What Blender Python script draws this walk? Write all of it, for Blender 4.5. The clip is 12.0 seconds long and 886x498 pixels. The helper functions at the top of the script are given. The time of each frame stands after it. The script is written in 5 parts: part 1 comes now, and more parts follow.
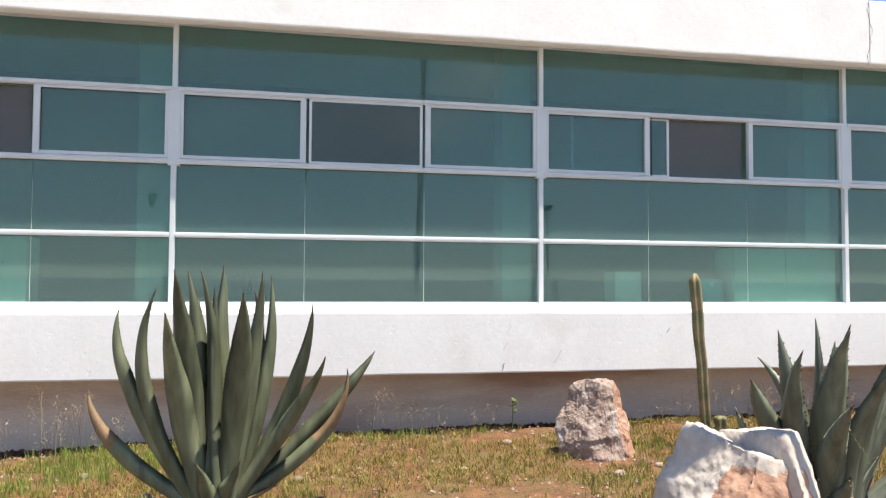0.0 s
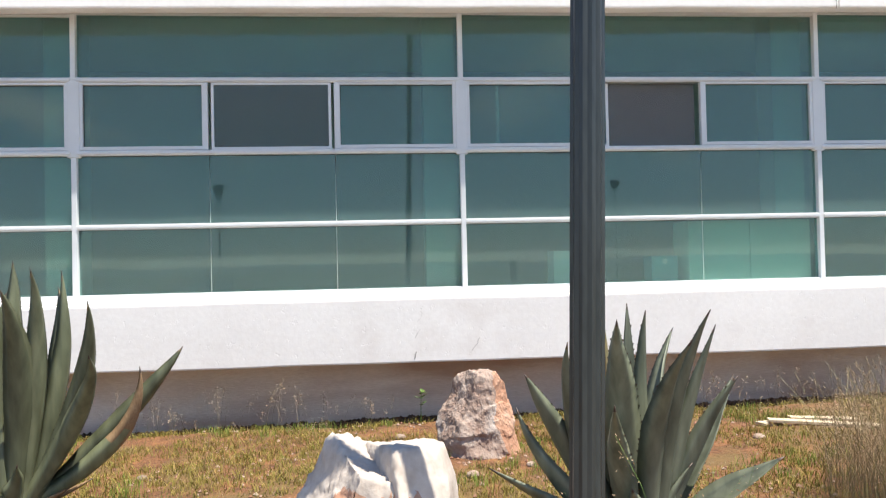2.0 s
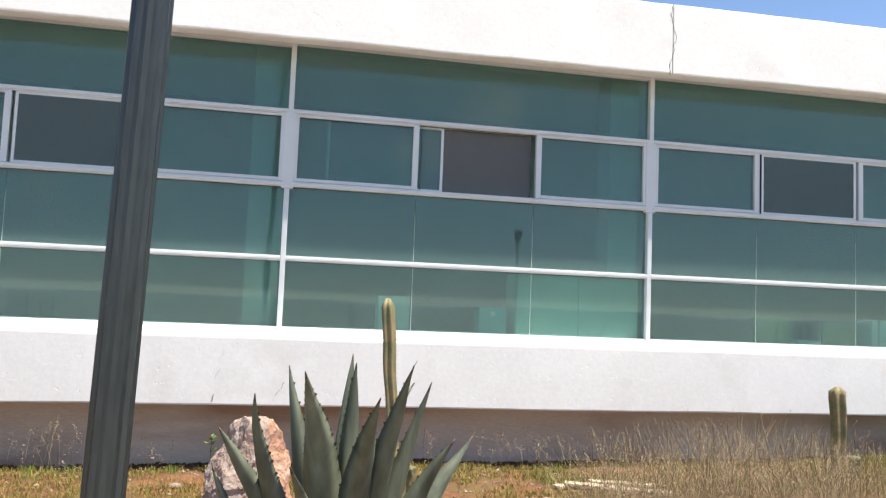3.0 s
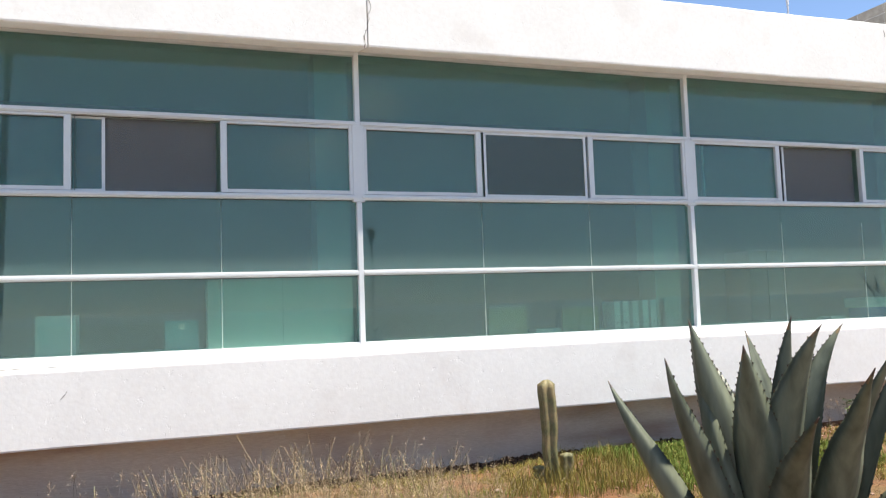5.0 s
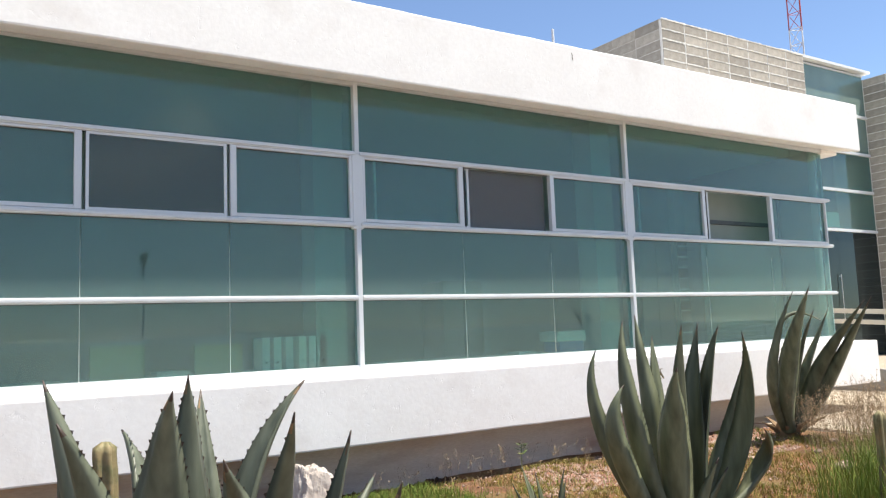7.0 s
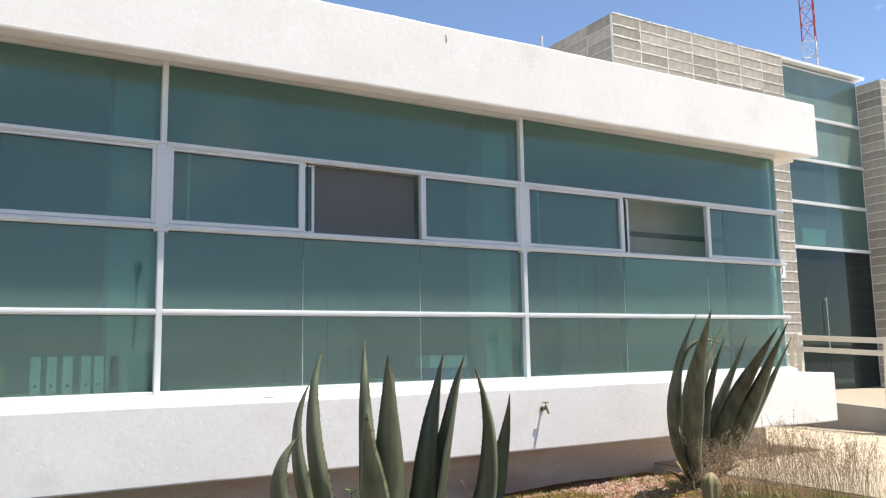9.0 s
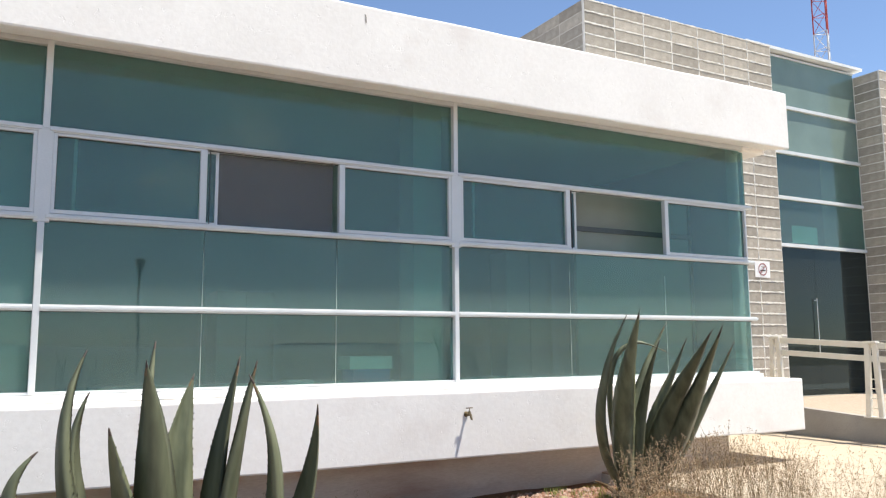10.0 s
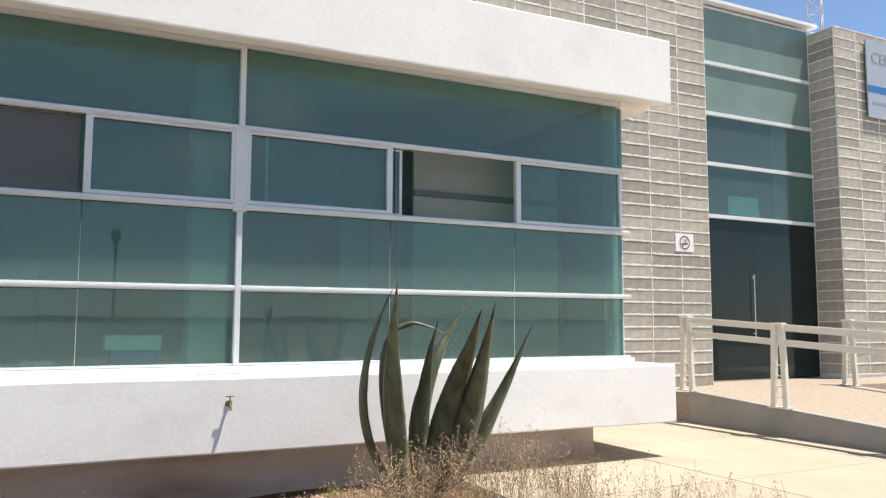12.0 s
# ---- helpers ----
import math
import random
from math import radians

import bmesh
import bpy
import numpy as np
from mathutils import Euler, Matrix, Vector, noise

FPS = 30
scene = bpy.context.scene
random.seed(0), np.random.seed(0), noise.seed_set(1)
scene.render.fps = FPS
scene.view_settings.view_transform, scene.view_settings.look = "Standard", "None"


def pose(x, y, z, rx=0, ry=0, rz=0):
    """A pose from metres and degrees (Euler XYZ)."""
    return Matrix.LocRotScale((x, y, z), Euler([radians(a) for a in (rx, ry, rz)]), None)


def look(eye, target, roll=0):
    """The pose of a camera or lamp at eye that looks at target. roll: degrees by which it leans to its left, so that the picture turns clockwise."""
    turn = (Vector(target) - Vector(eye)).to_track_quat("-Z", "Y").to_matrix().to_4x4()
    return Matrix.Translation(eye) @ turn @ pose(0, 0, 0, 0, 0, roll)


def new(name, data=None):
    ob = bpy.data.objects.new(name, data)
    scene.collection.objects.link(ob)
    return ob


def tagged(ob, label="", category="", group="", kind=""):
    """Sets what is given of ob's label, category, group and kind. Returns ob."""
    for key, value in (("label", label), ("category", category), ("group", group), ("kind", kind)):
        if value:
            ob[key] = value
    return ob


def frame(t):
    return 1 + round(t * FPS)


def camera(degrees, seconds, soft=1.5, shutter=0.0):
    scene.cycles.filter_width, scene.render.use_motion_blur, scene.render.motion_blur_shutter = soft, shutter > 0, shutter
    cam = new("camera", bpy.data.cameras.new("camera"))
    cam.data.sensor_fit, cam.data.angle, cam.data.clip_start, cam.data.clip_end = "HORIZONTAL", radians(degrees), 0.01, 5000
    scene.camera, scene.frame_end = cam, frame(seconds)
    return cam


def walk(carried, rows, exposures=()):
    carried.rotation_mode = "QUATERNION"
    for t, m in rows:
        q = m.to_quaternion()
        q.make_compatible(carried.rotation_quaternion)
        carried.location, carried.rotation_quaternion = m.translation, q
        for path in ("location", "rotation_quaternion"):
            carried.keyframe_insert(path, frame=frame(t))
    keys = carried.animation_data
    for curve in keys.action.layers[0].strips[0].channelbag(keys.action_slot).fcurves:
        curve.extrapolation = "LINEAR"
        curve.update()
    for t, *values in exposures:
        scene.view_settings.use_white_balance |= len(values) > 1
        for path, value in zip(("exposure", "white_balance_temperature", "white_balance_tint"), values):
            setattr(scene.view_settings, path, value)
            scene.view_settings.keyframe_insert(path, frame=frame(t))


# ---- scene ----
cam = camera(59.0, 12.0, soft=1.25)
PATH = [
    (0, (0.632, 0.481, 1.64), (1.052, 2.434, 1.73), 0.3),
    (0.3, (0.927, 0.506, 1.641), (1.403, 2.447, 1.722), 0.7),
    (0.5, (1.124, 0.523, 1.641), (1.567, 2.472, 1.717), 1.0),
    (0.8, (1.416, 0.545, 1.644), (1.781, 2.511, 1.699), 0.3),
    (1, (1.61, 0.56, 1.646), (1.904, 2.538, 1.687), -0.2),
    (1.3, (1.89, 0.592, 1.652), (2.109, 2.58, 1.69), -0.4),
    (1.5, (2.076, 0.614, 1.656), (2.263, 2.605, 1.692), -0.6),
    (1.8, (2.375, 0.637, 1.659), (2.599, 2.624, 1.7), -1.0),
    (2, (2.574, 0.652, 1.661), (2.752, 2.644, 1.705), -1.3),
    (2.2, (2.78, 0.682, 1.663), (2.945, 2.673, 1.748), -1.0),
    (2.3, (2.883, 0.697, 1.664), (3.142, 2.677, 1.757), -0.8),
    (2.4, (2.986, 0.715, 1.665), (3.294, 2.688, 1.771), 1.1),
    (2.5, (3.088, 0.733, 1.666), (3.394, 2.706, 1.784), 3.1),
    (2.8, (3.393, 0.786, 1.672), (3.755, 2.748, 1.812), 2.6),
    (3, (3.597, 0.822, 1.676), (3.977, 2.78, 1.831), 2.3),
    (4.8, (5.438, 1.191, 1.743), (6.069, 3.082, 1.897), -2.1),
    (5, (5.643, 1.235, 1.745), (6.304, 3.117, 1.897), -2.0),
    (5.3, (5.954, 1.308, 1.747), (6.627, 3.186, 1.887), -1.9),
    (5.5, (6.161, 1.356, 1.749), (6.903, 3.209, 1.881), -1.8),
    (5.8, (6.48, 1.429, 1.751), (7.359, 3.219, 1.893), -2.0),
    (6, (6.693, 1.477, 1.753), (7.591, 3.258, 1.9), -2.2),
    (6.3, (7.015, 1.527, 1.755), (7.936, 3.296, 1.908), -2.1),
    (6.5, (7.23, 1.56, 1.757), (8.121, 3.344, 1.914), -2.0),
    (6.8, (7.553, 1.593, 1.758), (8.436, 3.379, 1.933), -2.1),
    (7, (7.768, 1.615, 1.759), (8.843, 3.288, 1.967), -2.2),
    (7.2, (7.991, 1.628, 1.759), (9.102, 3.276, 1.987), -2.0),
    (8.8, (9.832, 1.684, 1.761), (10.861, 3.38, 2.012), -1.2),
    (9, (10.06, 1.683, 1.762), (11.058, 3.398, 2.017), -1.0),
    (9.3, (10.393, 1.67, 1.761), (11.332, 3.418, 2.016), -0.7),
    (9.5, (10.615, 1.662, 1.761), (11.56, 3.406, 2.015), -0.5),
    (9.8, (10.966, 1.643, 1.773), (11.924, 3.38, 2.025), -0.4),
    (10, (11.2, 1.63, 1.781), (12.147, 3.373, 2.031), -0.4),
    (10.3, (11.54, 1.609, 1.798), (12.489, 3.353, 2.036), -0.2),
    (10.5, (11.766, 1.595, 1.809), (12.691, 3.354, 2.039), -0.1),
    (10.8, (12.107, 1.588, 1.815), (13.007, 3.36, 2.042), 0.1),
    (11, (12.334, 1.584, 1.819), (13.271, 3.336, 2.044), 0.2),
    (11.3, (12.746, 1.577, 1.826), (13.698, 3.322, 2.046), 0.3),
    (11.5, (13.021, 1.572, 1.83), (13.956, 3.327, 2.048), 0.4),
    (12, (13.679, 1.569, 1.825), (14.577, 3.346, 2.011), 0.2),
]
walk(cam, [(t, look(eye, target, roll)) for t, eye, target, roll in PATH], exposures=((0.0, 1.18), (1.5, 1.2), (6.0, 1.16), (9.0, 1.03), (10.5, 0.99), (12.0, 0.87)))

# ---- light ----
SUN = Vector((0.16, -0.124, 0.55)).normalized()
world = bpy.data.worlds.new("sky")
scene.world = world
world.use_nodes = True
wn, wl = world.node_tree.nodes, world.node_tree.links
wn.clear()
sky = wn.new("ShaderNodeTexSky")
sky.sky_type = "NISHITA"
sky.sun_disc = False
sky.sun_elevation = math.asin(SUN.z)
sky.sun_rotation = math.atan2(SUN.x, SUN.y)
sky.altitude = 2200
sky.dust_density = 0.6
sky.ozone_density = 1.6
wtc = wn.new("ShaderNodeTexCoord")
wmap = wn.new("ShaderNodeMapping")
wmap.inputs["Location"].default_value = (4.3, 2.2, 1.0)
wmap.inputs["Scale"].default_value = (2.6, 2.6, 6.0)
wnoise = wn.new("ShaderNodeTexNoise")
wnoise.inputs["Scale"].default_value = 1.7
wnoise.inputs["Detail"].default_value = 7
wnoise.inputs["Roughness"].default_value = 0.55
wramp = wn.new("ShaderNodeValToRGB")
wramp.color_ramp.elements[0].position = 0.60
wramp.color_ramp.elements[1].position = 0.76
wmix = wn.new("ShaderNodeMix")
wmix.data_type = "RGBA"
wmix.inputs[7].default_value = (7.5, 7.7, 8.0, 1)
wscale = wn.new("ShaderNodeMath")
wscale.operation = "MULTIPLY"
wscale.inputs[1].default_value = 0.8
wbg = wn.new("ShaderNodeBackground")
wbg.inputs["Strength"].default_value = 0.10
wout = wn.new("ShaderNodeOutputWorld")
wl.new(wtc.outputs["Generated"], wmap.inputs["Vector"])
wl.new(wmap.outputs["Vector"], wnoise.inputs["Vector"])
wl.new(wnoise.outputs["Fac"], wramp.inputs["Fac"])
wl.new(wramp.outputs["Color"], wscale.inputs[0])
wl.new(wscale.outputs[0], wmix.inputs[0])
wl.new(sky.outputs["Color"], wmix.inputs[6])
wl.new(wmix.outputs[2], wbg.inputs["Color"])
wl.new(wbg.outputs[0], wout.inputs["Surface"])
sun = new("sun", bpy.data.lights.new("sun", "SUN"))
sun.data.energy = 4.2
sun.data.angle = radians(0.53)
sun.data.color = (1.0, 0.942, 0.825)
sun.matrix_world = look(SUN * 60, (0, 0, 0))


# ---- materials ----
def shader(name):
    m = bpy.data.materials.new(name)
    m.use_nodes = True
    return m, m.node_tree.nodes, m.node_tree.links, m.node_tree.nodes["Principled BSDF"]


def surface(name, low, high, scale=4.0, rough=0.8, bump=0.2, fine=60.0, metal=0.0, stain=None, stain_scale=0.8, stain_amount=0.5,
            stain_at=0.55, own=0.0, stretch=(1, 1, 1), depth=0.01, gloss=0.5, pits=0.0):
    """Two colours mixed by coarse noise, a stain colour at a second scale, and fine relief."""
    m, n, l, b = shader(name)
    tc, mp = n.new("ShaderNodeTexCoord"), n.new("ShaderNodeMapping")
    mp.inputs["Scale"].default_value = stretch
    l.new(tc.outputs["Object"], mp.inputs["Vector"])
    coarse, grain = n.new("ShaderNodeTexNoise"), n.new("ShaderNodeTexNoise")
    coarse.inputs["Scale"].default_value, coarse.inputs["Detail"].default_value = scale, 6
    grain.inputs["Scale"].default_value, grain.inputs["Detail"].default_value = fine, 4
    for t in (coarse, grain):
        l.new(mp.outputs["Vector"], t.inputs["Vector"])
    half = n.new("ShaderNodeMath")
    half.operation = "MULTIPLY_ADD"
    half.inputs[1].default_value, half.inputs[2].default_value = 0.45, 0.0
    l.new(grain.outputs["Fac"], half.inputs[0])
    total = n.new("ShaderNodeMath")
    total.operation = "MULTIPLY_ADD"
    total.inputs[1].default_value = 0.55
    l.new(coarse.outputs["Fac"], total.inputs[0])
    l.new(half.outputs[0], total.inputs[2])
    ramp = n.new("ShaderNodeValToRGB")
    e = ramp.color_ramp.elements
    e[0].position, e[1].position = 0.36, 0.66
    e[0].color, e[1].color = (*low, 1), (*high, 1)
    l.new(total.outputs[0], ramp.inputs["Fac"])
    out = ramp.outputs["Color"]
    if stain:
        s, r = n.new("ShaderNodeTexNoise"), n.new("ShaderNodeValToRGB")
        s.inputs["Scale"].default_value, s.inputs["Detail"].default_value = stain_scale, 8
        l.new(mp.outputs["Vector"], s.inputs["Vector"])
        r.color_ramp.elements[0].position, r.color_ramp.elements[1].position = stain_at, stain_at + 0.15
        r.color_ramp.elements[1].color = (stain_amount, stain_amount, stain_amount, 1)
        l.new(s.outputs["Fac"], r.inputs["Fac"])
        mix = n.new("ShaderNodeMix")
        mix.data_type = "RGBA"
        l.new(r.outputs["Color"], mix.inputs[0])
        l.new(out, mix.inputs[6])
        mix.inputs[7].default_value = (*stain, 1)
        out = mix.outputs[2]
    if own:
        info, hsv, mr = n.new("ShaderNodeObjectInfo"), n.new("ShaderNodeHueSaturation"), n.new("ShaderNodeMapRange")
        mr.inputs[3].default_value, mr.inputs[4].default_value = 1 - own, 1 + own
        l.new(info.outputs["Random"], mr.inputs[0])
        l.new(mr.outputs[0], hsv.inputs["Value"])
        l.new(out, hsv.inputs["Color"])
        out = hsv.outputs["Color"]
    l.new(out, b.inputs["Base Color"])
    b.inputs["Roughness"].default_value, b.inputs["Metallic"].default_value = rough, metal
    b.inputs["Specular IOR Level"].default_value = gloss
    if bump:
        bp = n.new("ShaderNodeBump")
        bp.inputs["Strength"].default_value, bp.inputs["Distance"].default_value = bump, depth
        height = total.outputs[0]
        if pits:
            pn, pr, pm = n.new("ShaderNodeTexNoise"), n.new("ShaderNodeMapRange"), n.new("ShaderNodeMath")
            pn.inputs["Scale"].default_value, pn.inputs["Detail"].default_value, pn.inputs["Roughness"].default_value = 9.0, 8, 0.7
            pr.inputs[1].default_value, pr.inputs[2].default_value = 0.60, 0.66
            pm.operation, pm.inputs[1].default_value = "MULTIPLY_ADD", -pits
            l.new(mp.outputs["Vector"], pn.inputs["Vector"])
            l.new(pn.outputs["Fac"], pr.inputs[0])
            l.new(pr.outputs[0], pm.inputs[0])
            l.new(height, pm.inputs[2])
            height = pm.outputs[0]
        l.new(height, bp.inputs["Height"])
        l.new(bp.outputs[0], b.inputs["Normal"])
    return m


def island(name, colours, rough=0.7, own=0.0):
    """A colour for each loose piece of a mesh, from a short ramp."""
    m, n, l, b = shader(name)
    g, r = n.new("ShaderNodeNewGeometry"), n.new("ShaderNodeValToRGB")
    while len(r.color_ramp.elements) < len(colours):
        r.color_ramp.elements.new(0.5)
    for i, c in enumerate(colours):
        r.color_ramp.elements[i].position = i / (len(colours) - 1)
        r.color_ramp.elements[i].color = (*c, 1)
    l.new(g.outputs["Random Per Island"], r.inputs["Fac"])
    l.new(r.outputs["Color"], b.inputs["Base Color"])
    b.inputs["Roughness"].default_value = rough
    b.inputs["Specular IOR Level"].default_value = 0.25
    return m


def tinted_glass(name, through_colour, mirror_colour, mirror, dust=(0.3, 0.42, 0.38), dusty=0.25):
    """Dusty tinted window glass: clear tint under a thin dust film, with a mirror that grows at a grazing view."""
    m, n, l, b = shader(name)
    n.remove(b)
    out = n["Material Output"]
    clear, glossy, mix = n.new("ShaderNodeBsdfTransparent"), n.new("ShaderNodeBsdfGlossy"), n.new("ShaderNodeMixShader")
    fres, rise, add = n.new("ShaderNodeLayerWeight"), n.new("ShaderNodeMath"), n.new("ShaderNodeMath")
    fres.inputs["Blend"].default_value = 0.5
    rise.operation = "POWER"
    rise.inputs[1].default_value = 4.0
    add.operation = "MULTIPLY_ADD"
    add.use_clamp = True
    add.inputs[1].default_value, add.inputs[2].default_value = 0.75, mirror + 0.02
    clear.inputs[0].default_value = (*through_colour, 1)
    glossy.inputs["Color"].default_value = (*mirror_colour, 1)
    glossy.inputs["Roughness"].default_value = 0.015
    wave, bp, tc = n.new("ShaderNodeTexNoise"), n.new("ShaderNodeBump"), n.new("ShaderNodeTexCoord")
    wave.inputs["Scale"].default_value = 0.9
    bp.inputs["Strength"].default_value, bp.inputs["Distance"].default_value = 0.06, 0.02
    l.new(tc.outputs["Object"], wave.inputs["Vector"])
    l.new(wave.outputs["Fac"], bp.inputs["Height"])
    l.new(bp.outputs[0], glossy.inputs["Normal"])
    l.new(fres.outputs["Facing"], rise.inputs[0])
    l.new(rise.outputs[0], add.inputs[0])
    l.new(add.outputs[0], mix.inputs[0])
    film, coat, cloud, cr = n.new("ShaderNodeBsdfDiffuse"), n.new("ShaderNodeMixShader"), n.new("ShaderNodeTexNoise"), n.new("ShaderNodeMapRange")
    film.inputs[0].default_value = (*dust, 1)
    cloud.inputs["Scale"].default_value, cloud.inputs["Detail"].default_value = 1.3, 5
    cr.inputs[3].default_value, cr.inputs[4].default_value = dusty * 0.75, dusty * 1.25
    l.new(tc.outputs["Object"], cloud.inputs["Vector"])
    l.new(cloud.outputs["Fac"], cr.inputs[0])
    l.new(cr.outputs[0], coat.inputs[0])
    l.new(clear.outputs[0], coat.inputs[1])
    l.new(film.outputs[0], coat.inputs[2])
    l.new(coat.outputs[0], mix.inputs[1])
    l.new(glossy.outputs[0], mix.inputs[2])
    l.new(mix.outputs[0], out.inputs["Surface"])
    return m


def agave_skin(name, low, high):
    """Grey-green leaf, with pale bloom in streaks along it and a tone of its own for each leaf."""
    m, n, l, b = shader(name)
    tc, mp = n.new("ShaderNodeTexCoord"), n.new("ShaderNodeMapping")
    mp.inputs["Scale"].default_value = (9, 9, 1.6)
    noise_a, noise_b = n.new("ShaderNodeTexNoise"), n.new("ShaderNodeTexNoise")
    noise_a.inputs["Scale"].default_value, noise_a.inputs["Detail"].default_value = 1.6, 6
    noise_b.inputs["Scale"].default_value, noise_b.inputs["Detail"].default_value = 2.2, 5
    l.new(tc.outputs["Object"], mp.inputs["Vector"])
    l.new(mp.outputs[0], noise_a.inputs["Vector"])
    l.new(tc.outputs["Object"], noise_b.inputs["Vector"])
    r = n.new("ShaderNodeValToRGB")
    e = r.color_ramp.elements
    e[0].position, e[1].position = 0.32, 0.72
    e[0].color, e[1].color = (*low, 1), (*high, 1)
    l.new(noise_a.outputs["Fac"], r.inputs["Fac"])
    r2 = n.new("ShaderNodeValToRGB")
    r2.color_ramp.elements[0].position, r2.color_ramp.elements[1].position = 0.66, 0.76
    r2.color_ramp.elements[1].color = (0.25, 0.25, 0.25, 1)
    l.new(noise_b.outputs["Fac"], r2.inputs["Fac"])
    mix = n.new("ShaderNodeMix")
    mix.data_type = "RGBA"
    mix.inputs[7].default_value = (0.26, 0.23, 0.10, 1)
    l.new(r2.outputs["Color"], mix.inputs[0])
    l.new(r.outputs["Color"], mix.inputs[6])
    info, hsv, mr = n.new("ShaderNodeObjectInfo"), n.new("ShaderNodeHueSaturation"), n.new("ShaderNodeMapRange")
    mr.inputs[3].default_value, mr.inputs[4].default_value = 0.7, 1.25
    l.new(info.outputs["Random"], mr.inputs[0])
    l.new(mr.outputs[0], hsv.inputs["Value"])
    l.new(mix.outputs[2], hsv.inputs["Color"])
    l.new(hsv.outputs["Color"], b.inputs["Base Color"])
    b.inputs["Roughness"].default_value = 0.48
    b.inputs["Specular IOR Level"].default_value = 0.4
    bp = n.new("ShaderNodeBump")
    bp.inputs["Strength"].default_value, bp.inputs["Distance"].default_value = 0.15, 0.006
    l.new(noise_a.outputs["Fac"], bp.inputs["Height"])
    l.new(bp.outputs[0], b.inputs["Normal"])
    return m


WHITE_RENDER = surface("white_render", (0.765, 0.735, 0.705), (0.835, 0.81, 0.78), 1.4, 0.85, 0.2, 26, stain=(0.66, 0.60, 0.56), stain_scale=2.2, stain_amount=0.35, stain_at=0.56, depth=0.012, pits=0.9)
PLINTH = surface("plinth_render", (0.60, 0.485, 0.385), (0.74, 0.635, 0.535), 1.1, 0.9, 0.35, 40, stain=(0.33, 0.19, 0.13), stain_scale=0.9, stain_amount=0.7, stain_at=0.5, stretch=(0.5, 1, 2.2))
SILL = surface("white_sill", (0.80, 0.80, 0.80), (0.86, 0.86, 0.86), 2, 0.7, 0.2, 50)
ALUMINIUM = surface("white_aluminium", (0.57, 0.585, 0.595), (0.65, 0.665, 0.67), 3, 0.4, 0.03, 90)
SEALANT = surface("sealant", (0.45, 0.55, 0.5), (0.55, 0.65, 0.6), 5, 0.6, 0)
# near-black for the gaskets and the shadow lines painted along the frames
SHADOW_RUBBER = surface("shadow_gasket", (0.02, 0.02, 0.02), (0.04, 0.04, 0.04), 5, 0.7, 0)
GLASS = tinted_glass("green_glass", (0.54, 0.76, 0.72), (0.86, 0.86, 0.80), 0.023, (0.275, 0.355, 0.355), 0.16)
FILM_GLASS = tinted_glass("filmed_green_glass", (0.2, 0.4, 0.36), (0.7, 0.85, 0.8), 0.02, (0.36, 0.47, 0.42), 0.5)
DARK_GLASS = tinted_glass("entrance_glass", (0.10, 0.13, 0.13), (0.7, 0.85, 0.85), 0.0, (0.1, 0.12, 0.12), 0.2)
MESH_SCREEN = tinted_glass("insect_screen", (0.44, 0.54, 0.52), (0.5, 0.55, 0.54), 0.01, (0.19, 0.225, 0.22), 0.34)
NET = tinted_glass("insect_net", (0.72, 0.72, 0.73), (0.1, 0.1, 0.1), 0.0, (0.23, 0.225, 0.23), 0.42)
MORTAR = surface("mortar", (0.66, 0.63, 0.58), (0.80, 0.77, 0.71), 9, 0.95, 0.3, 60)
BLOCK = surface("concrete_block", (0.30, 0.265, 0.22), (0.46, 0.415, 0.35), 7, 0.95, 0.7, 60, stain=(0.13, 0.115, 0.1), stain_scale=16, stain_amount=0.75, stain_at=0.63, own=0.22)
CONCRETE = surface("ramp_concrete", (0.27, 0.25, 0.23), (0.38, 0.36, 0.33), 2.2, 0.9, 0.4, 60, stain=(0.2, 0.18, 0.16), stain_scale=1.8, stain_amount=0.5)
AGGREGATE = surface("aggregate_paving", (0.28, 0.22, 0.165), (0.44, 0.36, 0.285), 20, 0.9, 0.5, 120)
PAVING = surface("pale_paving", (0.38, 0.315, 0.235), (0.46, 0.39, 0.30), 1.3, 0.85, 0.25, 80, stain=(0.32, 0.26, 0.19), stain_scale=1.2, stain_amount=0.4, own=0.05)
CREAM_STEEL = surface("cream_paint", (0.66, 0.62, 0.53), (0.76, 0.72, 0.64), 5, 0.45, 0.05, 80, stain=(0.42, 0.35, 0.26), stain_scale=5, stain_amount=0.3, stain_at=0.62)
LAMP_PAINT = surface("lamp_paint", (0.012, 0.016, 0.016), (0.03, 0.036, 0.036), 5, 0.38, 0.06, 60, stretch=(1, 1, 0.2))
ROOM_WALL = surface("room_wall", (0.34, 0.36, 0.365), (0.39, 0.41, 0.415), 1.5, 0.9, 0.05, 30)
ROOM_CEILING = surface("room_ceiling", (0.68, 0.70, 0.71), (0.74, 0.76, 0.77), 2, 0.9, 0.05, 30)
ROOM_FLOOR = surface("room_floor", (0.2, 0.2, 0.19), (0.27, 0.26, 0.25), 2, 0.4, 0.02, 30)
CABINET = surface("pale_laminate", (0.74, 0.78, 0.71), (0.80, 0.83, 0.77), 2, 0.5, 0.02, 40)
COLUMN = surface("painted_column", (0.50, 0.53, 0.50), (0.56, 0.59, 0.56), 2, 0.7, 0.05, 30)
SCREEN_CLOTH = surface("beige_cloth", (0.27, 0.27, 0.24), (0.31, 0.31, 0.28), 3, 0.9, 0.05, 80)
DULL_CABINET = surface("grey_laminate", (0.2, 0.215, 0.205), (0.25, 0.265, 0.255), 2, 0.5, 0.02, 40)
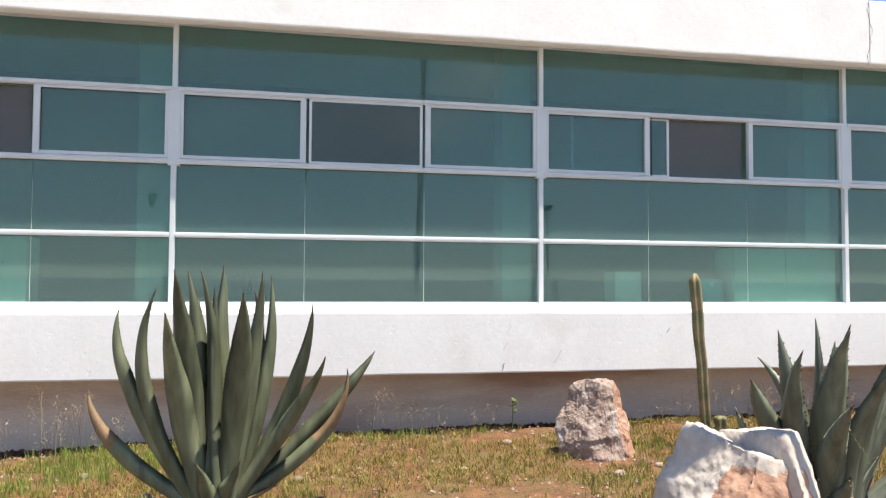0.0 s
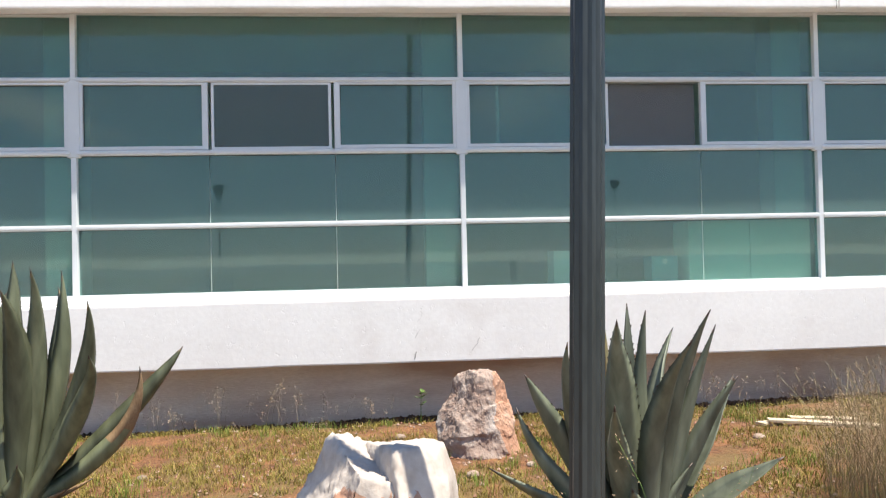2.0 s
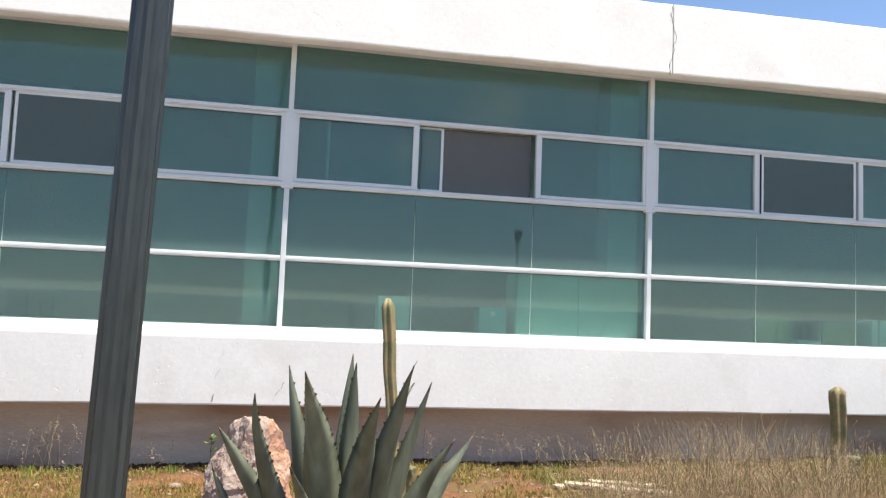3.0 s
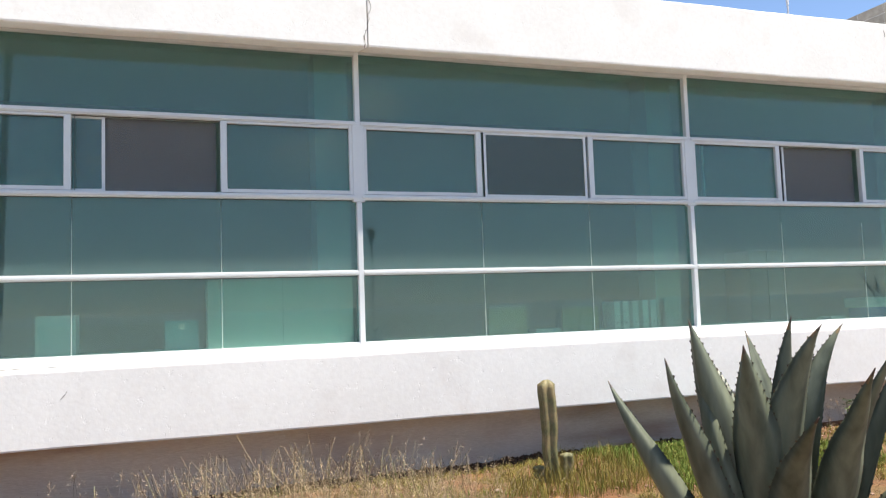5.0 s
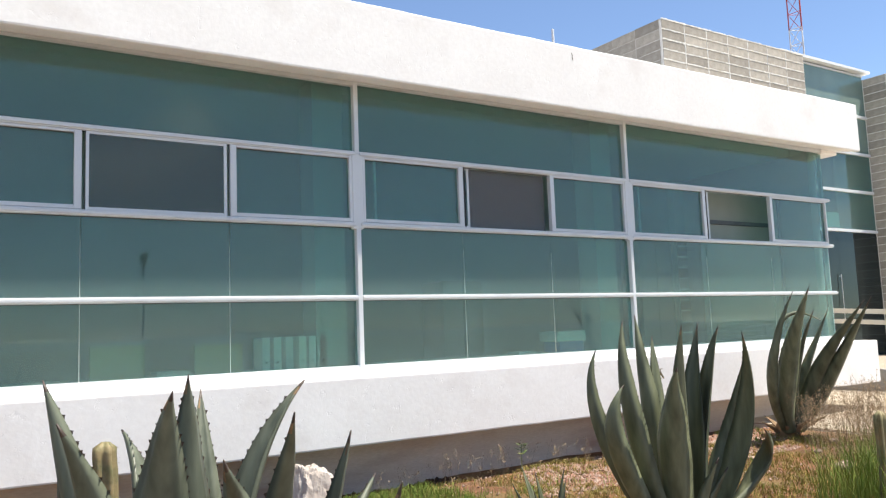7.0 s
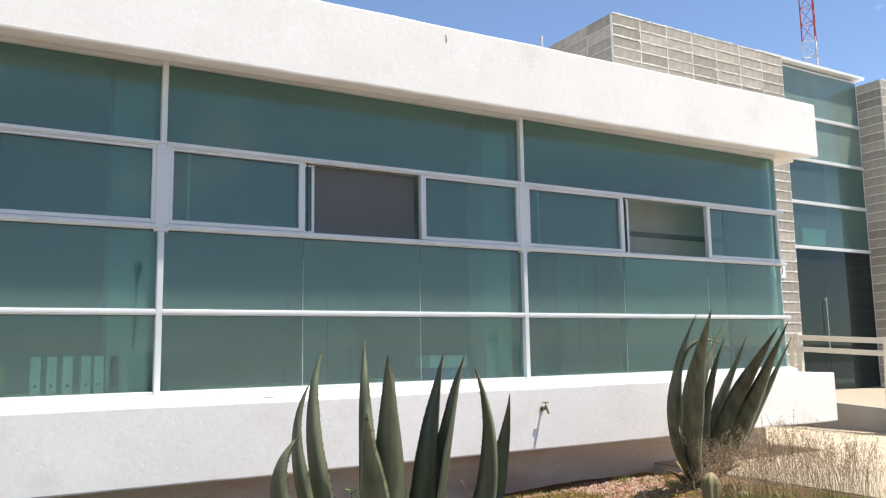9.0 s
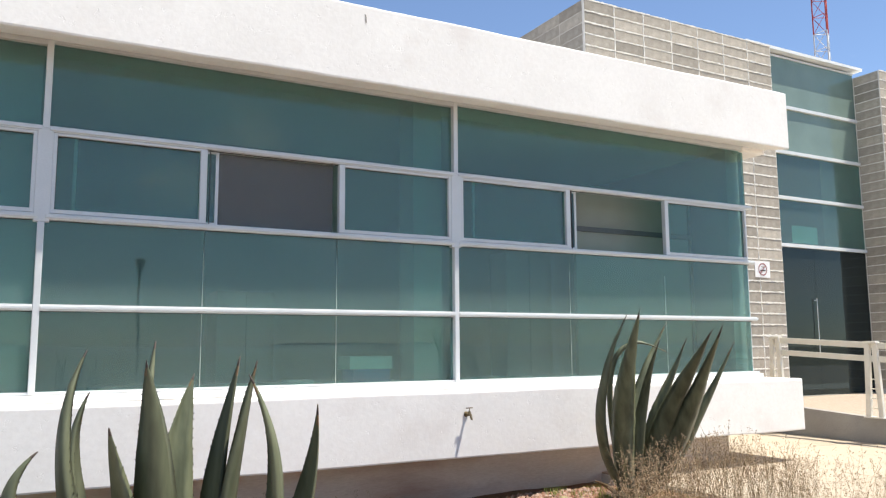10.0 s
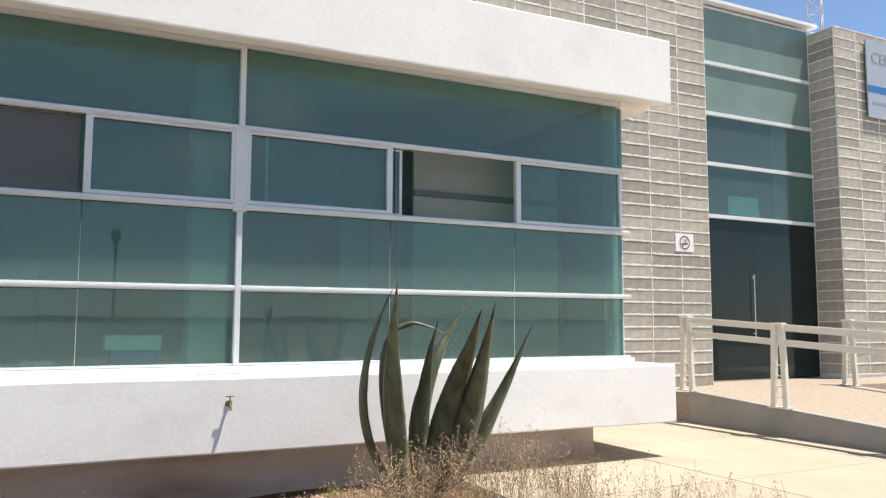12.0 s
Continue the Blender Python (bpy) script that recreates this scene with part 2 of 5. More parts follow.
DARK_PANEL = surface("dark_panel", (0.07, 0.075, 0.08), (0.12, 0.125, 0.13), 2, 0.6, 0.02, 40)
PAPER = surface("paper", (0.72, 0.74, 0.72), (0.8, 0.82, 0.8), 5, 0.8, 0)
MANILA = surface("manila_card", (0.40, 0.37, 0.24), (0.47, 0.43, 0.29), 5, 0.8, 0)
TEAL_CARD = surface("teal_card", (0.30, 0.52, 0.55), (0.36, 0.58, 0.60), 5, 0.6, 0)
BLUE_CARD = surface("blue_card", (0.07, 0.22, 0.5), (0.1, 0.28, 0.58), 5, 0.6, 0)
SOIL = surface("red_soil", (0.083, 0.037, 0.017), (0.25, 0.11, 0.043), 5.5, 0.95, 1.0, 34, stain=(0.13, 0.088, 0.03), stain_scale=2.2, stain_amount=0.7, stain_at=0.46, depth=0.06)
DARK_SOIL = island("dark_soil", ((0.05, 0.032, 0.02), (0.09, 0.055, 0.035), (0.14, 0.08, 0.05)), 0.95)
STONE = surface("pink_stone", (0.24, 0.155, 0.12), (0.41, 0.33, 0.28), 4.2, 0.9, 1.0, 20, stain=(0.44, 0.39, 0.36), stain_scale=3.0, stain_amount=0.7, stain_at=0.5, depth=0.035)
PALE_STONE = surface("pale_stone", (0.38, 0.315, 0.265), (0.55, 0.485, 0.43), 4.4, 0.9, 0.8, 22, stain=(0.46, 0.31, 0.23), stain_scale=2.6, stain_amount=0.6, stain_at=0.54, depth=0.02)
BROKEN_STONE = surface("broken_pink_stone", (0.33, 0.165, 0.10), (0.48, 0.29, 0.20), 6, 0.9, 1.0, 22, stain=(0.55, 0.45, 0.38), stain_scale=5, stain_amount=0.6, stain_at=0.58, depth=0.03)
EDGE_STONE = surface("brown_stone", (0.22, 0.15, 0.11), (0.40, 0.31, 0.25), 5, 0.9, 0.7, 30, own=0.3)
FIELD = surface("dry_field", (0.10, 0.105, 0.055), (0.17, 0.155, 0.08), 0.2, 0.95, 0, 3)
# unseen ground of the walk, kept pale to bounce light up to the soffit
WALKWAY = surface("walkway_concrete", (0.33, 0.29, 0.24), (0.42, 0.37, 0.31), 1.5, 0.9, 0.4, 60, stain=(0.25, 0.21, 0.17), stain_scale=0.6, stain_amount=0.4)
PEBBLE = island("pebbles", ((0.24, 0.115, 0.07), (0.33, 0.19, 0.13), (0.40, 0.30, 0.24), (0.2, 0.1, 0.065)), 0.9)
GRASS = island("grass_blades", ((0.165, 0.155, 0.03), (0.26, 0.21, 0.045), (0.35, 0.25, 0.08), (0.12, 0.14, 0.026)), 0.7)
LUSH = island("lush_grass", ((0.13, 0.2, 0.03), (0.2, 0.27, 0.05), (0.27, 0.28, 0.07)), 0.7)
DRY = island("dry_grass", ((0.26, 0.195, 0.105), (0.34, 0.255, 0.15), (0.22, 0.155, 0.09), (0.2, 0.2, 0.08)), 0.8)
PLUME = island("dry_seed_heads", ((0.37, 0.26, 0.16), (0.46, 0.34, 0.22), (0.29, 0.19, 0.115)), 0.85)
WEED = island("weed_leaves", ((0.09, 0.16, 0.03), (0.14, 0.2, 0.045)), 0.6)
AGAVE = agave_skin("agave_leaf", (0.071, 0.080, 0.046), (0.175, 0.188, 0.112))
GREY_AGAVE = agave_skin("grey_agave_leaf", (0.07, 0.08, 0.055), (0.175, 0.19, 0.135))
SPINE = surface("agave_spine", (0.035, 0.022, 0.016), (0.07, 0.045, 0.032), 8, 0.5, 0)
WITHERED = surface("withered_leaf", (0.17, 0.10, 0.05), (0.3, 0.2, 0.11), 6, 0.8, 0.3, 40, stretch=(3, 3, 1))
CACTUS = surface("cactus_skin", (0.10, 0.10, 0.042), (0.21, 0.19, 0.085), 7, 0.65, 0.7, 40, stain=(0.30, 0.225, 0.11), stain_scale=6, stain_amount=0.8, stain_at=0.45)
BRASS = surface("aged_brass", (0.16, 0.12, 0.07), (0.28, 0.22, 0.13), 12, 0.45, 0.1, 60, metal=0.9)
SIGN_WHITE = surface("sign_white", (0.76, 0.75, 0.74), (0.82, 0.81, 0.8), 3, 0.5, 0)
SIGN_RED = surface("sign_red", (0.22, 0.04, 0.035), (0.28, 0.06, 0.05), 3, 0.5, 0)
SIGN_BLACK = surface("sign_black", (0.025, 0.025, 0.025), (0.045, 0.045, 0.045), 3, 0.5, 0)
SIGN_GREY = surface("sign_grey", (0.40, 0.41, 0.43), (0.47, 0.48, 0.5), 2, 0.35, 0, metal=0.3)
SIGN_BLUE = surface("sign_blue", (0.03, 0.13, 0.36), (0.04, 0.16, 0.42), 2, 0.4, 0)
LETTER = surface("letter_grey", (0.25, 0.27, 0.3), (0.3, 0.32, 0.35), 2, 0.4, 0)
MAST_RED = surface("mast_red", (0.42, 0.05, 0.04), (0.5, 0.08, 0.06), 2, 0.6, 0)
MAST_WHITE = surface("mast_white", (0.7, 0.7, 0.7), (0.78, 0.78, 0.78), 2, 0.6, 0)
ROOF = surface("roof_membrane", (0.5, 0.48, 0.45), (0.58, 0.56, 0.53), 1.5, 0.9, 0.2, 30)
CRACK = surface("crack_shadow", (0.09, 0.075, 0.065), (0.16, 0.14, 0.12), 9, 0.95, 0)
WOOD = surface("bleached_wood", (0.48, 0.38, 0.25), (0.6, 0.5, 0.36), 6, 0.85, 0.3, 60, stretch=(0.3, 3, 3))


# ---- builders ----
def part(name, bm, material, parent=None, label="", smooth=False):
    """Links a bmesh as one mesh object, under a thing or alone. material: one, or a list of slots."""
    me = bpy.data.meshes.new(name)
    bm.to_mesh(me)
    bm.free()
    for mat in material if isinstance(material, (list, tuple)) else (material,):
        me.materials.append(mat)
    if smooth:
        me.polygons.foreach_set("use_smooth", [True] * len(me.polygons))
    ob = new(name, me)
    if parent:
        ob.parent = parent
    if label:
        ob["label"] = label
    return ob


def thing(name, at, label, category, group="", kind="", turn=0.0):
    ob = tagged(new(name), label, category, group, kind)
    ob.empty_display_size = 0.2
    ob.matrix_basis = pose(*at, 0, 0, turn)
    return ob


def box(bm, x0, x1, y0, y1, z0, z1, bevel=0.0, slope=0.0, slot=0):
    """A box between two corners; slope raises its z along x."""
    made = bmesh.ops.create_cube(bm, size=1.0)["verts"]
    for v in made:
        v.co = Vector(((x0 + x1) / 2 + v.co.x * (x1 - x0), (y0 + y1) / 2 + v.co.y * (y1 - y0), (z0 + z1) / 2 + v.co.z * (z1 - z0)))
        v.co.z += slope * v.co.x
    faces = {f for v in made for f in v.link_faces}
    for f in faces:
        f.material_index = slot
    if bevel:
        edges = {e for v in made for e in v.link_edges}
        bmesh.ops.bevel(bm, geom=list(edges), offset=bevel, segments=2, affect="EDGES", profile=0.5)
    return made


def boxed(name, dims, material, parent=None, bevel=0.0, label="", slope=0.0):
    bm = bmesh.new()
    box(bm, *dims, bevel=bevel, slope=slope)
    return part(name, bm, material, parent, label)


def tube(bm, a, b, r0, r1=None, sides=10, slot=0, caps=True):
    """A round bar from a to b."""
    a, b = Vector(a), Vector(b)
    r1 = r0 if r1 is None else r1
    q = (b - a).to_track_quat("Z", "Y")
    rings = []
    for p, r in ((a, r0), (b, r1)):
        rings.append([bm.verts.new(p + q @ Vector((r * math.cos(2 * math.pi * i / sides), r * math.sin(2 * math.pi * i / sides), 0))) for i in range(sides)])
    for i in range(sides):
        j = (i + 1) % sides
        bm.faces.new((rings[0][i], rings[0][j], rings[1][j], rings[1][i])).material_index = slot
    if caps:
        bm.faces.new(rings[0][::-1]).material_index = slot
        bm.faces.new(rings[1]).material_index = slot


def bar(bm, a, b, w, h, slot=0):
    """A flat bar from a to b, w across and h thick."""
    a, b = Vector(a), Vector(b)
    q = (b - a).to_track_quat("Z", "Y")
    rings = [[bm.verts.new(p + q @ Vector((sx * w / 2, sy * h / 2, 0))) for sx, sy in ((-1, -1), (1, -1), (1, 1), (-1, 1))] for p in (a, b)]
    for i in range(4):
        j = (i + 1) % 4
        bm.faces.new((rings[0][i], rings[0][j], rings[1][j], rings[1][i])).material_index = slot
    bm.faces.new(rings[0][::-1]).material_index = slot
    bm.faces.new(rings[1]).material_index = slot


def lathe(bm, rings, sides=16, centre=(0, 0), flute=0.0, flutes=0, slot=0):
    """A turned shape from (radius, z) rings, with optional flutes."""
    loops = []
    for r, z in rings:
        loop = []
        for i in range(sides):
            a = 2 * math.pi * i / sides
            rr = r * (1 + (flute * math.cos(flutes * a) if flutes else 0))
            loop.append(bm.verts.new((centre[0] + rr * math.cos(a), centre[1] + rr * math.sin(a), z)))
        loops.append(loop)
    for lo, hi in zip(loops, loops[1:]):
        for i in range(sides):
            j = (i + 1) % sides
            bm.faces.new((lo[i], lo[j], hi[j], hi[i])).material_index = slot
    bm.faces.new(loops[0][::-1]).material_index = slot
    bm.faces.new(loops[-1]).material_index = slot


def smoothstep(a, b, v):
    t = min(1.0, max(0.0, (v - a) / (b - a)))
    return t * t * (3 - 2 * t)


def ground_z(x, y):
    """Height of the ground: a bed that rises along the building and falls a little to the walk."""
    bed = 0.13 + 0.012 * min(max(x, -20), 19) - 0.06 * smoothstep(2, -5, x)
    low = bed - 0.14 * smoothstep(4.5, 1.0, y)
    dip = 0.10 * smoothstep(8.15, 8.5, y) * smoothstep(19.5, 17.5, x)
    near = smoothstep(40, 25, abs(y)) * smoothstep(60, 40, abs(x))
    rough = 0.035 * noise.noise(Vector((x * 0.9, y * 0.9, 0))) + 0.014 * noise.noise(Vector((x * 4, y * 4, 3)))
    rough *= smoothstep(17.6, 16.6, x) * smoothstep(1.9, 2.8, y)
    sunk = 0.2 * smoothstep(17.1, 17.4, x) * smoothstep(2.6, 3.1, y)
    return (low - dip + rough) * near - sunk

# ---- ground ----
def build_ground():
    def steps(lo, hi, fine_lo, fine_hi, fine):
        s, v, d = [], fine_lo, fine
        while v > lo:
            d *= 1.35
            v -= d
            s.append(max(v, lo))
        s = s[::-1]
        v = fine_lo
        while v < fine_hi:
            s.append(v)
            v += fine
        d = fine
        while v < hi:
            s.append(v)
            d *= 1.35
            v += d
        return s + [hi]
    xs, ys = steps(-600, 600, -4, 19, 0.16), steps(-600, 600, 1.0, 9.2, 0.13)
    verts = [(x, y, ground_z(x, y)) for y in ys for x in xs]
    w = len(xs)
    faces = [(j * w + i, j * w + i + 1, (j + 1) * w + i + 1, (j + 1) * w + i) for j in range(len(ys) - 1) for i in range(w - 1)]
    me = bpy.data.meshes.new("ground")
    me.from_pydata(verts, [], faces)
    me.materials.append(SOIL)
    me.materials.append(WALKWAY)
    me.materials.append(FIELD)
    me.polygons.foreach_set("material_index", [2 if ys[j] < -26 else 1 if ys[j] < 1.85 else 0 for j in range(len(ys) - 1) for i in range(w - 1)])
    me.polygons.foreach_set("use_smooth", [True] * len(faces))
    tagged(new("ground", me), "reddish bare soil bed with patchy dry grass beside the building", "ground", kind="structure")


build_ground()

# ---- the long white wing ----
GY = 8.76          # outer face of the glass
FY = 8.33          # outer face of the parapet and of the lower band
EDGES = (-12.08, -8.18, -4.28, -0.38, 3.52, 7.42, 11.33, 15.22, 19.70)
SILL_Z, T3, T2, T1, HEAD = 1.43, 2.125, 2.87, 3.605, 4.42
FLOOR_Z = 0.78


def rendered_beam(name, x0, x1, y0, y1, z0, z1, slope, label, lift=0.0):
    """A long white rendered beam with softly worn, wavering edges."""
    bm = bmesh.new()
    n = 110
    loops = []
    r = 0.02
    for i in range(n + 1):
        x = x0 + (x1 - x0) * i / n
        w = 0.007 * noise.noise(Vector((x * 1.1, 0.3, z0))) + 0.004 * noise.noise(Vector((x * 5, 1.3, z0)))
        w2 = 0.007 * noise.noise(Vector((x * 1.3, 4.3, z1))) + 0.004 * noise.noise(Vector((x * 6, 2.3, z1)))
        za, zb, s = z0 + w, z1 + w2, slope * x
        loops.append([bm.verts.new((x, y, z + s)) for y, z in
                      ((y1, za + lift), (y0 + r, za + 0.003), (y0 + r * 0.3, za + r * 0.3), (y0, za + r), (y0, zb - r), (y0 + r * 0.3, zb - r * 0.3), (y0 + r, zb), (y1, zb))])
    for a, b in zip(loops, loops[1:]):
        for k in range(8):
            j = (k + 1) % 8
            bm.faces.new((a[k], b[k], b[j], a[j]))
    bm.faces.new(loops[0])
    bm.faces.new(loops[-1][::-1])
    bmesh.ops.recalc_face_normals(bm, faces=bm.faces)
    return tagged(part(name, bm, WHITE_RENDER), label, "wall", kind="structure")


PAR_SLOPE = 0.008
JOINT_X = 7.45
rendered_beam("wall_parapet", -14, JOINT_X - 0.006, FY, GY - 0.05, 4.195, 4.965, PAR_SLOPE, "white rendered roof parapet above the windows, sunlit", 0.075)
rendered_beam("wall_parapet_end", JOINT_X + 0.006, 20.06, FY, GY - 0.05, 4.195, 4.965, PAR_SLOPE, "white rendered roof parapet with a worn edge", 0.075)
boxed("wall_parapet_core", (-14, 19.6, GY + 0.12, GY + 0.5, 4.46, 4.955), WHITE_RENDER, slope=0.007)["kind"] = "structure"
# unseen filler over the glass, added to block sunlight between beam and core
boxed("wall_parapet_filler", (-14, 19.6, GY - 0.046, GY + 0.118, 4.52, 4.95), WHITE_RENDER, slope=0.007)["kind"] = "structure"
boxed("wall_parapet_return", (19.62, 20.06, GY - 0.048, 11.40, 4.365, 5.125), WHITE_RENDER, bevel=0.015)["kind"] = "structure"
rendered_beam("wall_band", -14, 20.03, FY, GY + 0.16, 0.72, 1.36, 0.0, "white rendered low wall band under the windows")
boxed("wall_band_return", (19.6, 20.03, GY + 0.162, 11.40, 0.725, 1.36), WHITE_RENDER, bevel=0.015)["kind"] = "structure"
boxed("wall_plinth", (-14, 19.36, 8.96, 9.2, -0.5, 0.72), PLINTH)["kind"] = "structure"
boxed("wall_plinth_return", (19.1, 19.358, 9.202, 11.40, -0.5, 0.72), PLINTH)["kind"] = "structure"
# upstand on which the frames stand
boxed("window_sill", (-14, 19.76, GY - 0.07, GY + 0.16, 1.362, SILL_Z - 0.005), SILL, bevel=0.008)["kind"] = "structure"
boxed("trim", (19.62, 19.80, GY - 0.06, GY + 0.1, HEAD + 0.002, HEAD + 0.04), ALUMINIUM)["kind"] = "structure"
boxed("floor", (-14, 19.5, 9.2, 15.0, FLOOR_Z - 0.2, FLOOR_Z), ROOM_FLOOR)["kind"] = "structure"
boxed("ceiling", (-14, 19.6, 9.265, 15.0, 4.40, 4.55), ROOM_CEILING)["kind"] = "structure"
boxed("roof", (-14, 19.6, 9.265, 15.2, 4.60, 4.75), ROOF)["kind"] = "structure"
boxed("wall_back", (-14, 19.6, 15.0, 15.2, -0.5, 4.6), ROOM_WALL)["kind"] = "structure"
boxed("wall_west", (-14.2, -14, 8.4, 15.2, -0.5, 5.0), WHITE_RENDER)["kind"] = "structure"
boxed("wall_east_side", (19.5, 19.7, 8.90, 11.44, 1.362, 4.4), ROOM_WALL)["kind"] = "structure"
for k, x in enumerate((-8.2, -4.3, -0.4, 3.50, 7.40, 11.31, 15.20)):
    boxed("wall_column_%d" % (k + 1), (x - 0.36, x - 0.02, 8.98, 9.32, FLOOR_Z, 4.4), COLUMN)["kind"] = "structure"
# added wall close behind the windows, evens the brightness seen through them
boxed("wall_added_backing", (-14, 19.5, 11.6, 11.75, FLOOR_Z, 4.4), ROOM_WALL)["kind"] = "structure"


def wall_cracks():
    """Fine cracks in the render: at the parapet's movement joint and in the lower band."""
    def crack(x, z, length, drift, wide, seed, name):
        rnd = random.Random(seed)
        bm = bmesh.new()
        px, pz = x, z
        while pz > z - length:
            nx, nz = px + rnd.uniform(-0.02, 0.02) + drift * 0.03, pz - rnd.uniform(0.015, 0.04)
            w = wide * rnd.uniform(0.4, 1.2)
            bm.faces.new([bm.verts.new(p) for p in ((px - w, FY - 0.004, pz), (px + w, FY - 0.004, pz), (nx + w, FY - 0.004, nz), (nx - w, FY - 0.004, nz))])
            px, pz = nx, nz
        tagged(part(name, bm, CRACK), "thin dark crack in the white wall render", "crack", kind="structure")
    crack(JOINT_X + 0.01, 5.02, 0.75, -0.1, 0.004, 4, "trim_crack_1")
    crack(3.05, 1.28, 0.14, -0.3, 0.0012, 8, "trim_crack_2")
    crack(3.02, 1.05, 0.08, -0.3, 0.0018, 18, "trim_crack_7")
    crack(2.98, 0.83, 0.07, -0.5, 0.005, 9, "trim_crack_3")
    crack(4.85, 1.18, 0.04, -0.6, 0.003, 10, "trim_crack_4")
    crack(14.0, 4.98, 0.06, 0.4, 0.006, 12, "trim_crack_5")
    crack(3.6, 0.95, 0.12, -0.3, 0.002, 13, "trim_crack_6")


wall_cracks()


def window_bay(k, x0, x1, opened, screened):
    """One bay of the window wall: fixed top light, a row of three lights of which the middle one slides, two fixed rows below."""
    label = ("green tinted window bay with its sliding light open" if opened else "green tinted window bay in white aluminium frames, closed")
    w = thing("window_%d" % k, (x0, GY, SILL_Z), label, "window", kind="structure")
    L = x1 - x0
    last = k == len(EDGES) - 1

    def p(name, dims, mat, bevel=0.0, label=""):
        a = (dims[0], dims[1], dims[2], dims[3], dims[4] - SILL_Z, dims[5] - SILL_Z)
        return boxed(name, a, mat, w, bevel, label)
    m = 0.026
    for z0, z1, h in ((SILL_Z, T2 - 0.045, m), (T2 - 0.045, T1 + 0.005, 0.060), (T1 + 0.005, HEAD, m)):
        p("mullion", (-h, h, -0.035, 0.08, z0, z1), ALUMINIUM, 0.006)
    end = L + 0.05 if last else L - m
    for z, h in ((T3, 0.026), (T2, 0.026), (T1, 0.026)):
        p("transom", (m, end, -0.03, 0.07, z - h, z + h), ALUMINIUM, 0.004)
        p("drip_bead", (m + 0.002, end - 0.002, -0.048, -0.031, z - h + 0.012, z + h - 0.012), ALUMINIUM, 0.004)
        # dark strip that paints a shadow line under the transom
        p("shadow_gasket", (m, L - 0.01, 0.012, 0.0195, z - h - 0.007, z - h - 0.001), SHADOW_RUBBER)
    p("bottom_rail", (m, end, -0.02, 0.07, SILL_Z, SILL_Z + 0.02), ALUMINIUM)
    hz = 4.275 + 0.0065 * (x0 + x1) / 2
    p("head_rail", (m, end, -0.03, 0.07, hz - 0.012, hz + 0.06), ALUMINIUM)
    third = [m + (L - 2 * m) * f for f in (0, 0.335, 0.665, 1)]

    def pane(dims, mat, name="pane"):
        ob = p(name, dims, mat)
        ob.visible_shadow = False
        return ob
    pane((m, L - 0.005, 0.02, 0.028, T1 + 0.028, HEAD - 0.03), GLASS)
    for z0, z1 in ((SILL_Z + 0.02, T3 - 0.03), (T3 + 0.03, T2 - 0.028)):
        for i in range(3):
            a, b = third[i] + (0.004 if i else 0), third[i + 1] - (0.004 if i < 2 else 0.0)
            pane((a, b, 0.02, 0.028, z0, z1), GLASS)
            if i:
                p("glazing_joint", (third[i] - 0.002, third[i] + 0.002, 0.021, 0.027, z0, z1 - 0.1 * (z1 > T3 + 0.2) * 2), SEALANT)
    # the row of three lights
    z0, z1 = T2 + 0.028, T1 - 0.028
    for i in range(3):
        a, b = third[i] + (0.034 if i == 0 else 0.03), third[i + 1] - (0.034 if i == 2 else 0.03)
        if i == 1:
            f = 0.028
            shift = -0.80 * (b - a) if opened else 0.0
            if k in (7, 8):
                shift = -0.93 * (b - a)
            y0, y1 = (0.03, 0.055) if opened else (-0.022, 0.004)
            sash = p("sliding_sash", (a + shift, a + shift + f, y0, y1, z0, z1), ALUMINIUM, 0.003)
            for nm, d in (("stile", (b + shift - f, b + shift, y0, y1, z0, z1)), ("rail", (a + shift + f, b + shift - f, y0, y1, z0, z0 + 0.022)), ("rail", (a + shift + f, b + shift - f, y0, y1, z1 - 0.022, z1))):
                boxed(nm, (d[0], d[1], d[2], d[3], d[4] - SILL_Z, d[5] - SILL_Z), ALUMINIUM, sash)
            g = boxed("sliding_pane", (a + shift + f, b + shift - f, y0 + 0.01, y0 + 0.016, z0 + 0.022 - SILL_Z, z1 - 0.022 - SILL_Z), MESH_SCREEN if screened else GLASS, sash)
            g.visible_shadow = False
            if opened and not last:
                net = p("insect_net", (a + 0.004, b - 0.004, 0.062, 0.065, z0 + 0.004, z1 - 0.004), NET)
                net.visible_shadow = False
            p("shadow_gasket", (a - 0.004, a, -0.02, 0.0, z0, z1), SHADOW_RUBBER)
        else:
            f = 0.03
            p("light_frame", (a - 0.03 * (i > 0), a + f, -0.03, 0.03, z0, z1), ALUMINIUM, 0.004)
            p("light_frame", (b - f, b + 0.03 * (i < 2), -0.03, 0.03, z0, z1), ALUMINIUM, 0.004)
            p("light_rail", (a + f, b - f, -0.03, 0.03, z0, z0 + 0.035), ALUMINIUM, 0.004)
            p("light_rail", (a + f, b - f, -0.03, 0.03, z1 - 0.022, z1), ALUMINIUM, 0.004)
            # painted shadow lines along the top and left edges of the fixed lights
            p("shadow_gasket", (a + f, b - f, -0.004, 0.0055, z1 - 0.028, z1 - 0.0225), SHADOW_RUBBER)
            p("shadow_gasket", (a + f, a + f + 0.005, -0.004, 0.0055, z0 + 0.036, z1 - 0.029), SHADOW_RUBBER)
            pane((a + f, b - f, 0.006, 0.014, z0 + 0.035, z1 - 0.022), GLASS)
    if last:
        p("corner_post", (L - 0.03, L - 0.005, 0.03, 0.09, SILL_Z + 0.02, HEAD - 0.03), ALUMINIUM)
    return w


OPEN = {3: 1, 5: 1, 7: 1, 8: 1}
